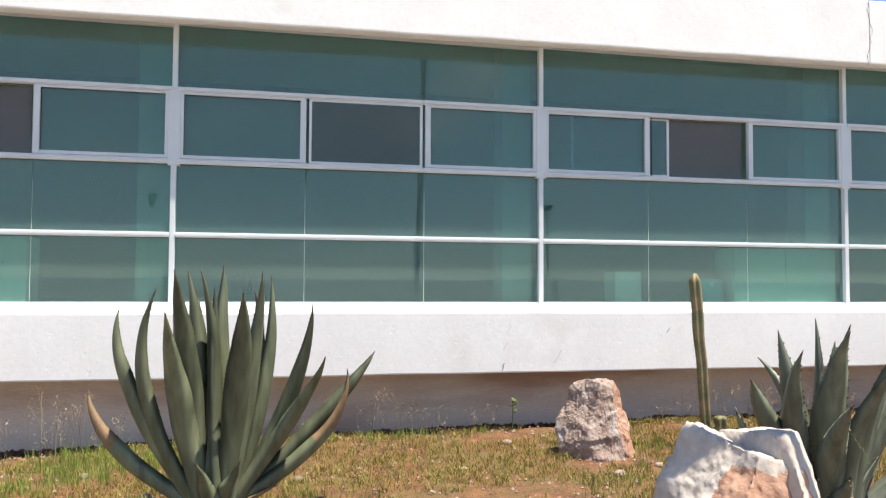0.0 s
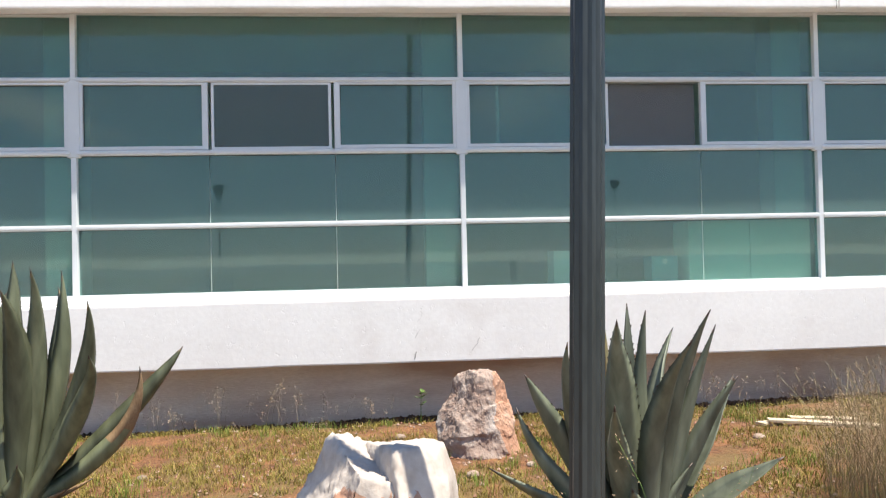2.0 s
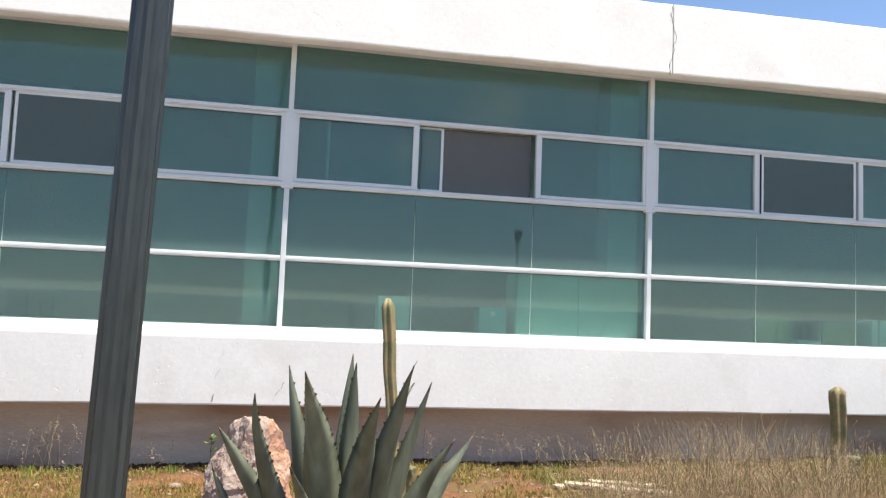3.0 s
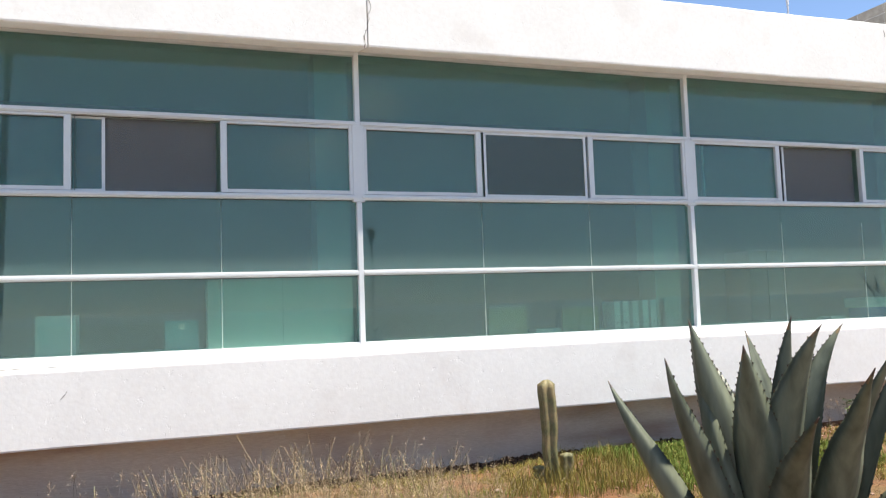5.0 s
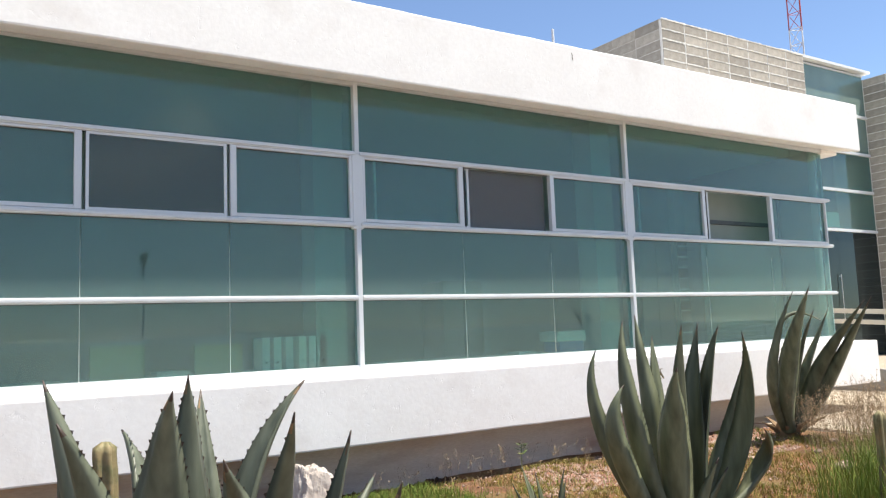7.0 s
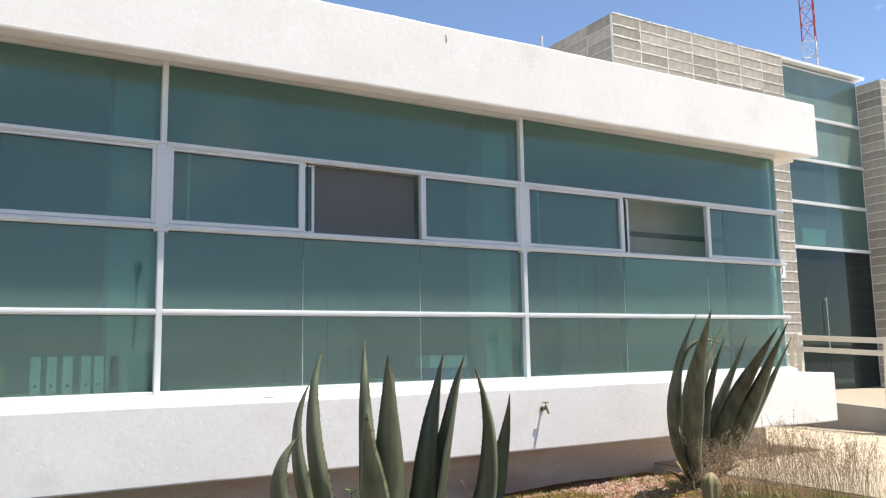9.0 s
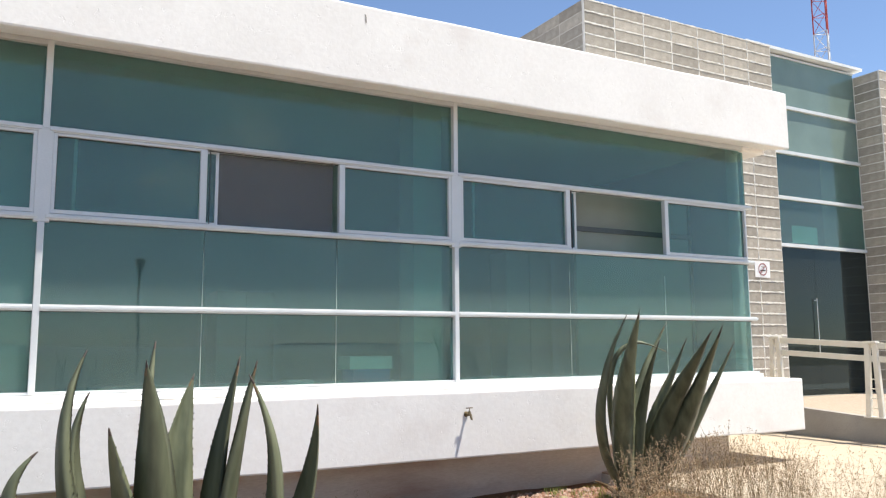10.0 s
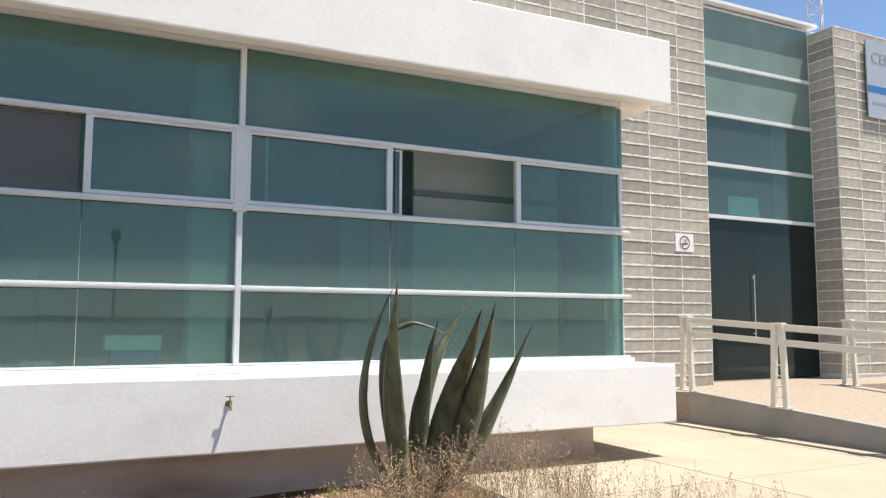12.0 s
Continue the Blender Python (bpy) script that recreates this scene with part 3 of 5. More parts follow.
for k in range(1, len(EDGES)):
    window_bay(k, EDGES[k - 1], EDGES[k], OPEN.get(k, 0), k in (4, 6))


# ---- the entrance in concrete block ----
BY, TOP, GLASSY = 11.45, 7.56, 12.05
boxed("wall_tower", (19.24, 23.81, BY + 0.003, 16.5, -0.5, TOP - 0.01), MORTAR)["kind"] = "structure"
boxed("wall_pillar", (27.26, 33.0, BY + 0.003, 13.0, -0.5, TOP + 0.1), MORTAR)["kind"] = "structure"
boxed("wall_lobby_back", (23.81, 27.26, 15.8, 16.0, 0.5, 7.8), ROOM_WALL)["kind"] = "structure"
boxed("floor_lobby", (23.81, 27.26, 12.1, 15.8, 0.5, 0.77), ROOM_FLOOR)["kind"] = "structure"
boxed("ceiling_lobby", (23.7, 27.4, 11.9, 16.0, 7.80, 7.86), ROOM_CEILING)["kind"] = "structure"
boxed("wall_lobby_side", (27.262, 27.4, 13.0, 15.8, 0.5, 7.8), ROOM_WALL)["kind"] = "structure"


def entrance():
    e = thing("door_1", (23.82, GLASSY, 0.78), "tall dark glass entrance door under green tinted glazing", "door", kind="structure")
    W = 27.25 - 23.82
    z = [0.0, 3.0, 3.97, 4.92, 5.88, 6.98]
    for i in range(1, 6):
        thin = 0.5 if i == 5 else 1.0
        boxed("transom", (0, W, -0.05 * thin, 0.06, z[i] - 0.04, z[i] - 0.04 + 0.07 * thin), ALUMINIUM, e, 0.005)
    for i in range(1, 5):
        g = boxed("pane", (0.0, W, 0.0, 0.01, z[i] + 0.03, z[i + 1] - 0.04), FILM_GLASS if i > 2 else GLASS, e)
    for a, b in ((0.0, W * 0.5 - 0.004), (W * 0.5 + 0.004, W)):
        leaf = boxed("door_leaf", (a, b, 0.0, 0.012, 0.012, z[1] - 0.045), DARK_GLASS, e)
        leaf.visible_shadow = False
    bm = bmesh.new()
    tube(bm, (W * 0.5 - 0.06, -0.05, 0.75), (W * 0.5 - 0.06, -0.05, 1.95), 0.008, sides=8)
    for hz in (0.85, 1.9):
        tube(bm, (W * 0.5 - 0.06, -0.05, hz), (W * 0.5 - 0.06, 0.004, hz), 0.009, sides=6)
    part("door_handle", bm, ALUMINIUM, e, "long upright metal pull bar")
    # pale rectangle just behind the lowest fixed pane
    boxed("pale_panel", (W * 0.33, W * 0.56, 0.03, 0.035, 3.07, 3.42), PAPER, e)


entrance()
boxed("floor_landing", (22.4, 33, 10.56, 12.04, -0.3, 0.775), AGGREGATE)["kind"] = "structure"


def ramp():
    bm = bmesh.new()
    y0, y1, z0, z1 = 3.4, 10.558, 0.36, 0.775
    for a, b, up, slot in ((22.56, 26.1, 0.0, 0), (22.4, 22.558, 0.03, 1)):
        c = [bm.verts.new(v) for v in ((a, y0, -0.3), (b, y0, -0.3), (b, y1, -0.3), (a, y1, -0.3), (a, y0, z0 + up), (b, y0, z0 + up), (b, y1, z1 + up), (a, y1, z1 + up))]
        for q in ((0, 3, 2, 1), (4, 5, 6, 7), (0, 1, 5, 4), (1, 2, 6, 5), (2, 3, 7, 6), (3, 0, 4, 7)):
            bm.faces.new([c[i] for i in q]).material_index = slot
    tagged(part("ramp", bm, [AGGREGATE, CONCRETE]), "access ramp of rough concrete with a low side kerb", "ramp", kind="structure")


ramp()


def railing(x, y0, y1, z0, z1, posts, label):
    """A cream steel handrail: two rails on posts, each of two leaning flat bars."""
    r = thing("handrail", (x, y0, z0), label, "railing", "entrance handrails")
    n = posts
    for i in range(n):
        f = i / (n - 1)
        y, z = (y1 - y0) * f, (z1 - z0) * f
        for s in (-1, 1):
            bm = bmesh.new()
            bar(bm, (0.0, y + s * 0.10, z), (0.0, y + s * 0.055, z + 1.10), 0.06, 0.075)
            bmesh.ops.bevel(bm, geom=list(bm.edges), offset=0.003, segments=1, affect="EDGES")
            part("post", bm, CREAM_STEEL, r)
        bm = bmesh.new()
        box(bm, -0.07, 0.07, y - 0.15, y + 0.15, z - 0.004, z + 0.012)
        part("base_plate", bm, CREAM_STEEL, r)
        for h in (0.14, 0.28, 0.42, 0.56):
            bm = bmesh.new()
            tube(bm, (0, y - 0.08, z + h), (0, y + 0.08, z + h), 0.011, sides=6)
            part("spacer", bm, CREAM_STEEL, r)
        bm = bmesh.new()
        box(bm, -0.05, 0.05, y - 0.1, y + 0.1, z + 1.085, z + 1.12, 0.006)
        part("cap", bm, CREAM_STEEL, r)
    for h, wd in ((1.06, 0.09), (0.86, 0.085)):
        bm = bmesh.new()
        bar(bm, (0.03, 0.0, h), (0.03, y1 - y0, z1 - z0 + h), 0.055, wd)
        bmesh.ops.bevel(bm, geom=list(bm.edges), offset=0.006, segments=2, affect="EDGES")
        part("rail", bm, CREAM_STEEL, r)
    return r


railing(22.40, 10.60, 3.88, 0.81, 0.42, 5, "cream painted steel handrail along the ramp kerb")
railing(26.0, 10.50, 3.6, 0.775, 0.375, 5, "cream painted steel handrail on the far ramp side")


def no_smoking():
    s = thing("no_smoking_sign", (23.22, BY - 0.004, 3.17), "white square no-smoking sign with a red ring", "sign")
    boxed("plate", (-0.2, 0.2, -0.012, 0.0, -0.15, 0.15), SIGN_WHITE, s, 0.003)
    bm = bmesh.new()
    n = 28
    rings = [[bm.verts.new((r * math.cos(2 * math.pi * i / n), -0.016, r * math.sin(2 * math.pi * i / n))) for i in range(n)] for r in (0.095, 0.115)]
    for i in range(n):
        j = (i + 1) % n
        bm.faces.new((rings[0][i], rings[0][j], rings[1][j], rings[1][i]))
    part("ring", bm, SIGN_RED, s)
    bm = bmesh.new()
    bar(bm, (-0.07, -0.019, -0.07), (0.07, -0.019, 0.07), 0.018, 0.002)
    part("slash", bm, SIGN_RED, s)
    bm = bmesh.new()
    box(bm, -0.07, 0.05, -0.0165, -0.0145, -0.03, -0.008)
    box(bm, 0.055, 0.07, -0.0165, -0.0145, -0.03, -0.008)
    for i in range(3):
        bar(bm, (-0.045 + 0.03 * i, -0.0155, 0.005), (-0.03 + 0.03 * i, -0.0155, 0.06), 0.007, 0.001)
    part("cigarette", bm, SIGN_BLACK, s)


no_smoking()


def name_board():
    s = thing("name_board", (28.12, BY - 0.05, 5.92), "grey metal name board with a blue stripe on the block wall", "sign")
    boxed("panel", (0, 3.4, -0.03, 0.0, 0, 1.6), SIGN_GREY, s, 0.006)
    boxed("backing", (0.06, 3.34, 0.0, 0.045, 0.06, 1.54), LAMP_PAINT, s)
    boxed("stripe", (0.0, 3.4, -0.036, -0.031, 0.52, 0.66), SIGN_BLUE, s)
    boxed("writing", (0.12, 3.2, -0.035, -0.031, 0.28, 0.34), LETTER, s)
    cu = bpy.data.curves.new("lettering", "FONT")
    cu.body, cu.size, cu.extrude = "CEN", 0.34, 0.004
    ob = new("lettering", cu)
    dg = bpy.context.evaluated_depsgraph_get()
    me = bpy.data.meshes.new_from_object(ob.evaluated_get(dg))
    bpy.data.objects.remove(ob)
    me.materials.clear()
    me.materials.append(LETTER)
    ob = new("lettering", me)
    ob.parent = s
    ob.matrix_basis = pose(0.14, -0.034, 1.13, 90, 0, 0)


name_board()


# ---- lamp posts, mast, aerial, tap ----
def lamp_post(x, y, z, label):
    p = thing("lamp_post", (x, y, z), label, "lamp post", "lamp posts")
    bm = bmesh.new()
    lathe(bm, ((0.13, 0), (0.13, 0.03), (0.115, 0.05), (0.09, 0.12), (0.078, 0.3), (0.07, 0.34)), 24)
    part("base", bm, LAMP_PAINT, p)
    bm = bmesh.new()
    lathe(bm, ((0.051, 0.34), (0.049, 2.5), (0.045, 5.6)), 48, flute=0.05, flutes=12)
    part("pole", bm, LAMP_PAINT, p)
    bm = bmesh.new()
    lathe(bm, ((0.06, 5.6), (0.075, 5.66), (0.06, 5.72), (0.05, 5.8)), 20)
    part("collar", bm, LAMP_PAINT, p)
    bm = bmesh.new()
    lathe(bm, ((0.09, 5.8), (0.30, 6.45), (0.31, 6.5), (0.1, 6.62), (0.03, 6.7)), 20)
    part("lantern", bm, LAMP_PAINT, p, "inverted cone lantern")
    return p


leaning = lamp_post(3.15, 2.885, ground_z(3.16, 2.86) - 0.03, "dark fluted steel lamp post standing in the bed")
leaning.matrix_basis = leaning.matrix_basis @ pose(0, 0, 0, 0, 1.6, 0)
for lx in (16.8, -6.0):
    lamp_post(lx, -28.0, -0.01, "dark steel lamp post with a cone lantern by the far road")


def mast():
    m = thing("radio_mast", (40.8, 22.0, 0), "red and white lattice radio mast", "mast")
    r, step = 0.36, 0.75
    for i in range(40):
        bm = bmesh.new()
        for k in range(3):
            a, b = 2 * math.pi * k / 3, 2 * math.pi * (k + 1) / 3
            pa, pb = (r * math.cos(a), r * math.sin(a)), (r * math.cos(b), r * math.sin(b))
            tube(bm, (*pa, i * step), (*pa, (i + 1) * step), 0.028, sides=5)
            tube(bm, (*pa, i * step), (*pb, (i + 1) * step), 0.014, sides=4)
            tube(bm, (*pa, (i + 1) * step), (*pb, (i + 1) * step), 0.014, sides=4)
        part("lattice_section", bm, MAST_WHITE if (i + 4) // 8 % 2 == 0 and i > 11 or i < 4 else MAST_RED, m)


mast()


def aerial():
    a = thing("aerial", (26.3, 22.5, 0.0), "thin white aerial pole standing beyond the roof", "aerial")
    bm = bmesh.new()
    tube(bm, (0, 0, 0), (0, 0, 12.0), 0.03, sides=8)
    part("rod", bm, MAST_WHITE, a)
    bm = bmesh.new()
    tube(bm, (0, 0, 12.0), (0, 0, 12.55), 0.045, sides=8)
    part("sensor", bm, MAST_WHITE, a)


aerial()


def tap():
    t = thing("garden_tap", (15.08, FY - 0.004, 1.14), "small brass garden tap on the white wall", "tap")
    bm = bmesh.new()
    tube(bm, (0, 0.01, 0), (0, -0.085, 0), 0.013, sides=10)
    tube(bm, (0, -0.085, 0), (0, -0.11, -0.045), 0.011, sides=10)
    lathe(bm, ((0.014, -0.012), (0.018, 0.0), (0.014, 0.03)), 10, (0, -0.065))
    part("body", bm, BRASS, t)
    bm = bmesh.new()
    tube(bm, (0, -0.065, 0.03), (0, -0.065, 0.06), 0.006, sides=6)
    box(bm, -0.035, 0.035, -0.073, -0.057, 0.058, 0.068, 0.003)
    part("handle", bm, BRASS, t)
    bm = bmesh.new()
    lathe(bm, ((0.026, 0), (0.026, 0.006), (0.02, 0.01)), 14)
    f = part("flange", bm, BRASS, t)
    f.matrix_basis = pose(0, 0.0, 0, 90, 0, 0)


tap()


# ---- plants ----
def leaf_mesh(base, mid, tip, width, face, teeth, rnd, thick=0.036, brown=1.0):
    """One agave leaf: a thick channelled blade that bends from base through mid to tip. face: the heading of its outer side, in degrees."""
    bm = bmesh.new()
    base, mid, tip = Vector(base), Vector(mid), Vector(tip)
    bend = 2 * mid - (base + tip) / 2
    out = Vector((math.cos(radians(face)), math.sin(radians(face)), 0))
    length = (mid - base).length + (tip - mid).length
    n = max(18, int(length / 0.045))
    twist = rnd.uniform(-0.22, 0.22)
    own = Vector((rnd.uniform(0, 50), 0, 0))
    rows = []
    for i in range(n + 1):
        t = i / n
        p = (1 - t) ** 2 * base + 2 * (1 - t) * t * bend + t * t * tip
        d = ((1 - t) * (bend - base) + t * (tip - bend)).normalized()
        side = d.cross(out)
        side = side.normalized() if side.length > 0.05 else Vector((-out.y, out.x, 0))
        q = Matrix.Rotation(twist * (t - 0.4), 3, d)
        side = q @ side
        inner = side.cross(d).normalized()
        if inner.dot(out) > 0:
            inner = -inner
        w = width * (0.7 + 0.3 * smoothstep(0.0, 0.42, t)) * max(0.012, 1 - (max(0.0, t - 0.46) / 0.54) ** 1.45) ** 1.08
        w *= 1 + 0.05 * noise.noise(own + Vector((t * 9, 1, 0))) + 0.03 * noise.noise(own + Vector((t * 30, 7, 0)))
        th = thick * (1 - 0.94 * t ** 0.7) + 0.002
        cup = w * (0.20 + 0.14 * t + 0.05 * noise.noise(own + Vector((t * 5, 4, 0))))
        p = p + side * 0.012 * noise.noise(own + Vector((t * 4, 9, 0)))
        pts = ((-1.0, cup), (-0.6, 0.36 * cup), (0.0, 0.0), (0.6, 0.36 * cup), (1.0, cup))
        top = [bm.verts.new(p + side * (u * w / 2) + inner * v) for u, v in pts]
        und = [bm.verts.new(p + side * (u * w / 2 * 0.94) + inner * (v - th * (1.1 - 0.75 * u * u))) for u, v in pts[1:-1]]
        rows.append(top + und[::-1])
    for i in range(n):
        lo, hi = rows[i], rows[i + 1]
        for k in range(8):
            j = (k + 1) % 8
            f = bm.faces.new((lo[k], lo[j], hi[j], hi[k]))
            f.smooth = True
            f.material_index = 1 if (i + 0.5) / n > 0.962 else 2 if (i + 0.5) / n > brown + 0.06 * math.sin(k * 2.4) else 0
    bm.faces.new(rows[0][::-1])
    bm.faces.new(rows[-1]).material_index = 1
    for s in (0, 4):
        for i in range(2, n - 2):
            at, along = rows[i][s].co.lerp(rows[i + 1][s].co, rnd.uniform(0.2, 0.8)), (rows[i + 1][s].co - rows[i][s].co).normalized()
            o = (rows[i][s].co - rows[i][2].co).normalized()
            h = teeth * rnd.uniform(0.5, 1.2)
            v = [bm.verts.new(q) for q in (at - along * h, at + along * h, at + o * h + along * h * 0.5)]
            bm.faces.new(v).material_index = 1
    bmesh.ops.recalc_face_normals(bm, faces=bm.faces)
    return bm


def agave(at, label, seed, teeth, skin, foot=0.11, slim=0.84):
    """A rosette's stump; its leaves are added one by one with grow()."""
    a = thing("agave", at, label, "agave", "agaves in the bed")
    bm = bmesh.new()
    core = min(foot, 0.13)
    lathe(bm, ((core, -0.15), (core * 1.1, 0.0), (core, 0.1), (core * 0.7, 0.2), (core * 0.3, 0.26)), 12)
    part("stump", bm, WITHERED, a)
    rnd = random.Random(seed)

    def grow(tip, mid, width, face, dead=0.0):
        d = Vector((mid[0], mid[1], 0))
        d = d.normalized() if d.length > 0.02 else Vector((math.cos(radians(face)), math.sin(radians(face)), 0))
        base = (d.x * foot, d.y * foot, 0.02 + 0.08 * rnd.random())
        bm = leaf_mesh(base, mid, tip, width * slim, face, teeth, rnd, brown=dead if dead else 1.0)
        part("leaf", bm, [skin, SPINE, WITHERED], a, "leaf browned and dying" if dead else "")

    def fill(count, height, reach, width, dead=0.0):
        for i in range(count):
            ang = 2 * math.pi * (i + rnd.uniform(0.1, 0.9)) / count
            c, s_, r, h = math.cos(ang), math.sin(ang), reach * rnd.uniform(0.6, 1.0), height * rnd.uniform(0.6, 1.0)
            grow((r * c, r * s_, h), (0.55 * r * c, 0.55 * r * s_, h * 0.5), width * rnd.uniform(0.8, 1.0), math.degrees(ang), dead)
    return grow, fill


grow, fill = agave((0.28, 5.8, 0.15), "large grey-green agave with upright leaves in the soil bed", 11, 0.005, AGAVE)
grow((-0.8, 0.1, 0.8), (-0.64, 0.04, 0.43), 0.18, -139, 0.55)
grow((-0.61, 0, 1.32), (-0.56, 0, 0.81), 0.18, -138)
grow((-0.36, -0.18, 1.46), (-0.46, -0.07, 0.82), 0.18, -140)
grow((-0.23, -0.44, 1.57), (-0.19, -0.19, 0.97), 0.21, -109)
grow((-0.27, -0.5, 1.33), (-0.23, -0.21, 0.76), 0.21, -109)
grow((-0.2, 0.01, 1.58), (-0.14, 0.01, 0.98), 0.18, -127)
grow((-0.16, 0.35, 1.4), (-0.13, 0.15, 0.93), 0.18, 158)
grow((-0.1, -0.17, 1.58), (-0.04, -0.07, 0.95), 0.18, -147)
grow((-0.02, -0.14, 1.46), (0.01, -0.06, 0.91), 0.18, -25)
grow((0.03, 0.02, 1.61), (0.05, 0.01, 1.02), 0.18, -48)
grow((0.17, -0.48, 1.44), (0.16, -0.2, 0.86), 0.23, -64)
grow((0.28, -0.34, 1.56), (0.24, -0.14, 0.92), 0.18, -44)
grow((0.22, 0.22, 1.43), (0.27, 0.09, 0.93), 0.18, 46)
grow((0.33, -0.01, 1.54), (0.33, -0, 0.88), 0.18, -34)
grow((0.59, -0.31, 1.36), (0.49, -0.13, 0.77), 0.18, -44)
grow((0.66, -0.5, 1.05), (0.52, -0.21, 0.67), 0.18, -44)
grow((0.83, -0.11, 0.93), (0.69, -0.04, 0.47), 0.18, -33, 0.5)
grow((1.04, 0.12, 1.03), (0.75, 0.05, 0.64), 0.18, -37)
fill(4, 0.5, 0.35, 0.17)
fill(4, 0.2, 0.55, 0.1, 0.1)
grow, fill = agave((3.92, 4.65, 0.17), "grey-green agave with toothed leaves beside the lamp post", 12, 0.008, GREY_AGAVE)
grow((-0.6, -0.11, 0.94), (-0.43, -0.05, 0.6), 0.19, -145)
grow((-0.44, -0.36, 1.12), (-0.37, -0.15, 0.64), 0.19, -142)
grow((-0.3, 0.06, 1.21), (-0.23, 0.02, 0.67), 0.19, -147)
grow((-0.24, -0.48, 1.23), (-0.15, -0.2, 0.72), 0.23, -117)
grow((0.01, 0.12, 1.27), (-0.05, 0.05, 0.75), 0.19, 136)
grow((0, -0.19, 1.25), (0.02, -0.08, 0.77), 0.19, -34)
grow((-0.14, 0.5, 1), (-0.1, 0.21, 0.63), 0.19, 156)
grow((0.07, -0.6, 1.14), (0.04, -0.25, 0.68), 0.20, -70)
grow((0.23, -0.43, 1.26), (0.15, -0.18, 0.72), 0.19, -56)
grow((0.35, -0.21, 1.17), (0.23, -0.09, 0.62), 0.19, -42)
grow((0.48, -0.16, 0.9), (0.33, -0.07, 0.57), 0.19, -49)
grow((-0.28, -0.55, 0.85), (-0.18, -0.23, 0.48), 0.19, -134)
grow((0.68, 0.3, 0.84), (0.4, 0.13, 0.47), 0.19, 35)
grow((0.37, 0.4, 1.11), (0.17, 0.17, 0.68), 0.19, 14)
grow((-0.63, 0, 0.76), (-0.45, 0, 0.38), 0.19, -162)
grow((0.75, -0.1, 0.47), (0.45, -0.04, 0.26), 0.19, 10)
grow((-0.79, -0.1, 0.48), (-0.44, -0.04, 0.25), 0.19, -168)
fill(4, 0.6, 0.4, 0.18)
fill(3, 0.15, 0.5, 0.1, 0.1)
grow, fill = agave((8.45, 4.4, 0.2), "broad-leaved agave with strongly toothed grey-green leaves", 13, 0.009, GREY_AGAVE, 0.13)
grow((-0.65, 0.45, 1.14), (-0.5, 0.19, 0.6), 0.23, -174)
grow((-0.63, -0.03, 1.28), (-0.45, -0.01, 0.72), 0.23, -170)
grow((-0.4, 0.09, 1.45), (-0.27, 0.04, 0.82), 0.27, -145)
grow((-0.34, 0.15, 1.27), (-0.3, 0.06, 0.66), 0.23, 174)
grow((-0.4, -0.29, 1.34), (-0.22, -0.12, 0.74), 0.32, -146)
grow((0.19, 0.39, 1.37), (0.11, 0.16, 0.78), 0.23, 89)
grow((0, -0.16, 1.45), (0.04, -0.07, 0.88), 0.23, -78)
grow((-0.12, -0.47, 1.42), (-0.11, -0.2, 0.86), 0.26, -105)
grow((0.46, -0.02, 1.4), (0.22, -0.01, 0.88), 0.23, 7)
grow((-0.03, -0.65, 1.24), (0.14, -0.27, 0.68), 0.26, -109)
grow((0.2, -0.57, 1.34), (0.24, -0.24, 0.76), 0.23, -77)
grow((0.52, -0.28, 1.23), (0.41, -0.12, 0.62), 0.23, 1)
grow((0.51, -0.65, 1.11), (0.46, -0.27, 0.51), 0.23, -87)
grow((-0.35, -0.65, 1.06), (-0.14, -0.27, 0.62), 0.26, -105)
grow((0.83, 0.15, 0.99), (0.58, 0.06, 0.66), 0.23, -7)
grow((-0.09, 0.45, 1.23), (-0.07, 0.19, 0.86), 0.23, 140)
fill(4, 0.8, 0.45, 0.22)
grow, fill = agave((11.85, 5.2, 0.25), "tall agave with narrow dark green upright leaves", 14, 0.005, AGAVE, 0.11, 1.1)
grow((-0.34, 0.37, 1.34), (-0.39, 0.35, 0.81), 0.17, 164)
grow((-0.38, 0.07, 1.53), (-0.45, 0, 0.92), 0.17, 175)
grow((-0.08, 0.25, 1.57), (-0.15, 0.13, 0.89), 0.17, 175)
grow((0.1, 0.27, 1.42), (-0.01, 0.19, 0.87), 0.17, 104)
grow((-0.55, -0.08, 1.14), (-0.62, -0.04, 0.74), 0.17, -177)
grow((-0.19, -0.24, 1.49), (-0.1, -0.14, 0.9), 0.17, -83)
grow((0.24, -0.01, 1.5), (0.16, 0.01, 0.79), 0.18, 13)
grow((0.28, -0.15, 1.48), (0.21, -0.05, 0.87), 0.17, -17)
grow((0.18, -0.4, 1.43), (0.35, -0.26, 0.8), 0.17, -6)
grow((0.57, -0.12, 1.28), (0.51, 0.01, 0.61), 0.18, 11)
grow((-0.32, -0.3, 1.24), (-0.24, -0.13, 0.74), 0.21, -163)
grow((0.47, -0.3, 0.79), (0.67, -0.13, 0.49), 0.17, -28)
fill(5, 0.7, 0.4, 0.16)
fill(4, 0.2, 0.5, 0.09, 0.1)
grow, fill = agave((16.44, 7.55, 0.35), "agave with a bent leaf amid dry grass near the paving", 15, 0.005, AGAVE, 0.15)
grow((-0.42, -0.51, 1.72), (-0.55, -0.21, 0.84), 0.21, 165)
grow((-0.49, -0.76, 1.77), (-0.37, -0.32, 0.84), 0.28, -153)
grow((0.44, -0.11, 1.67), (0.06, -0.05, 0.75), 0.21, -88)
grow((-0.03, -0.49, 1.49), (-0.01, -0.21, 0.71), 0.21, -83)
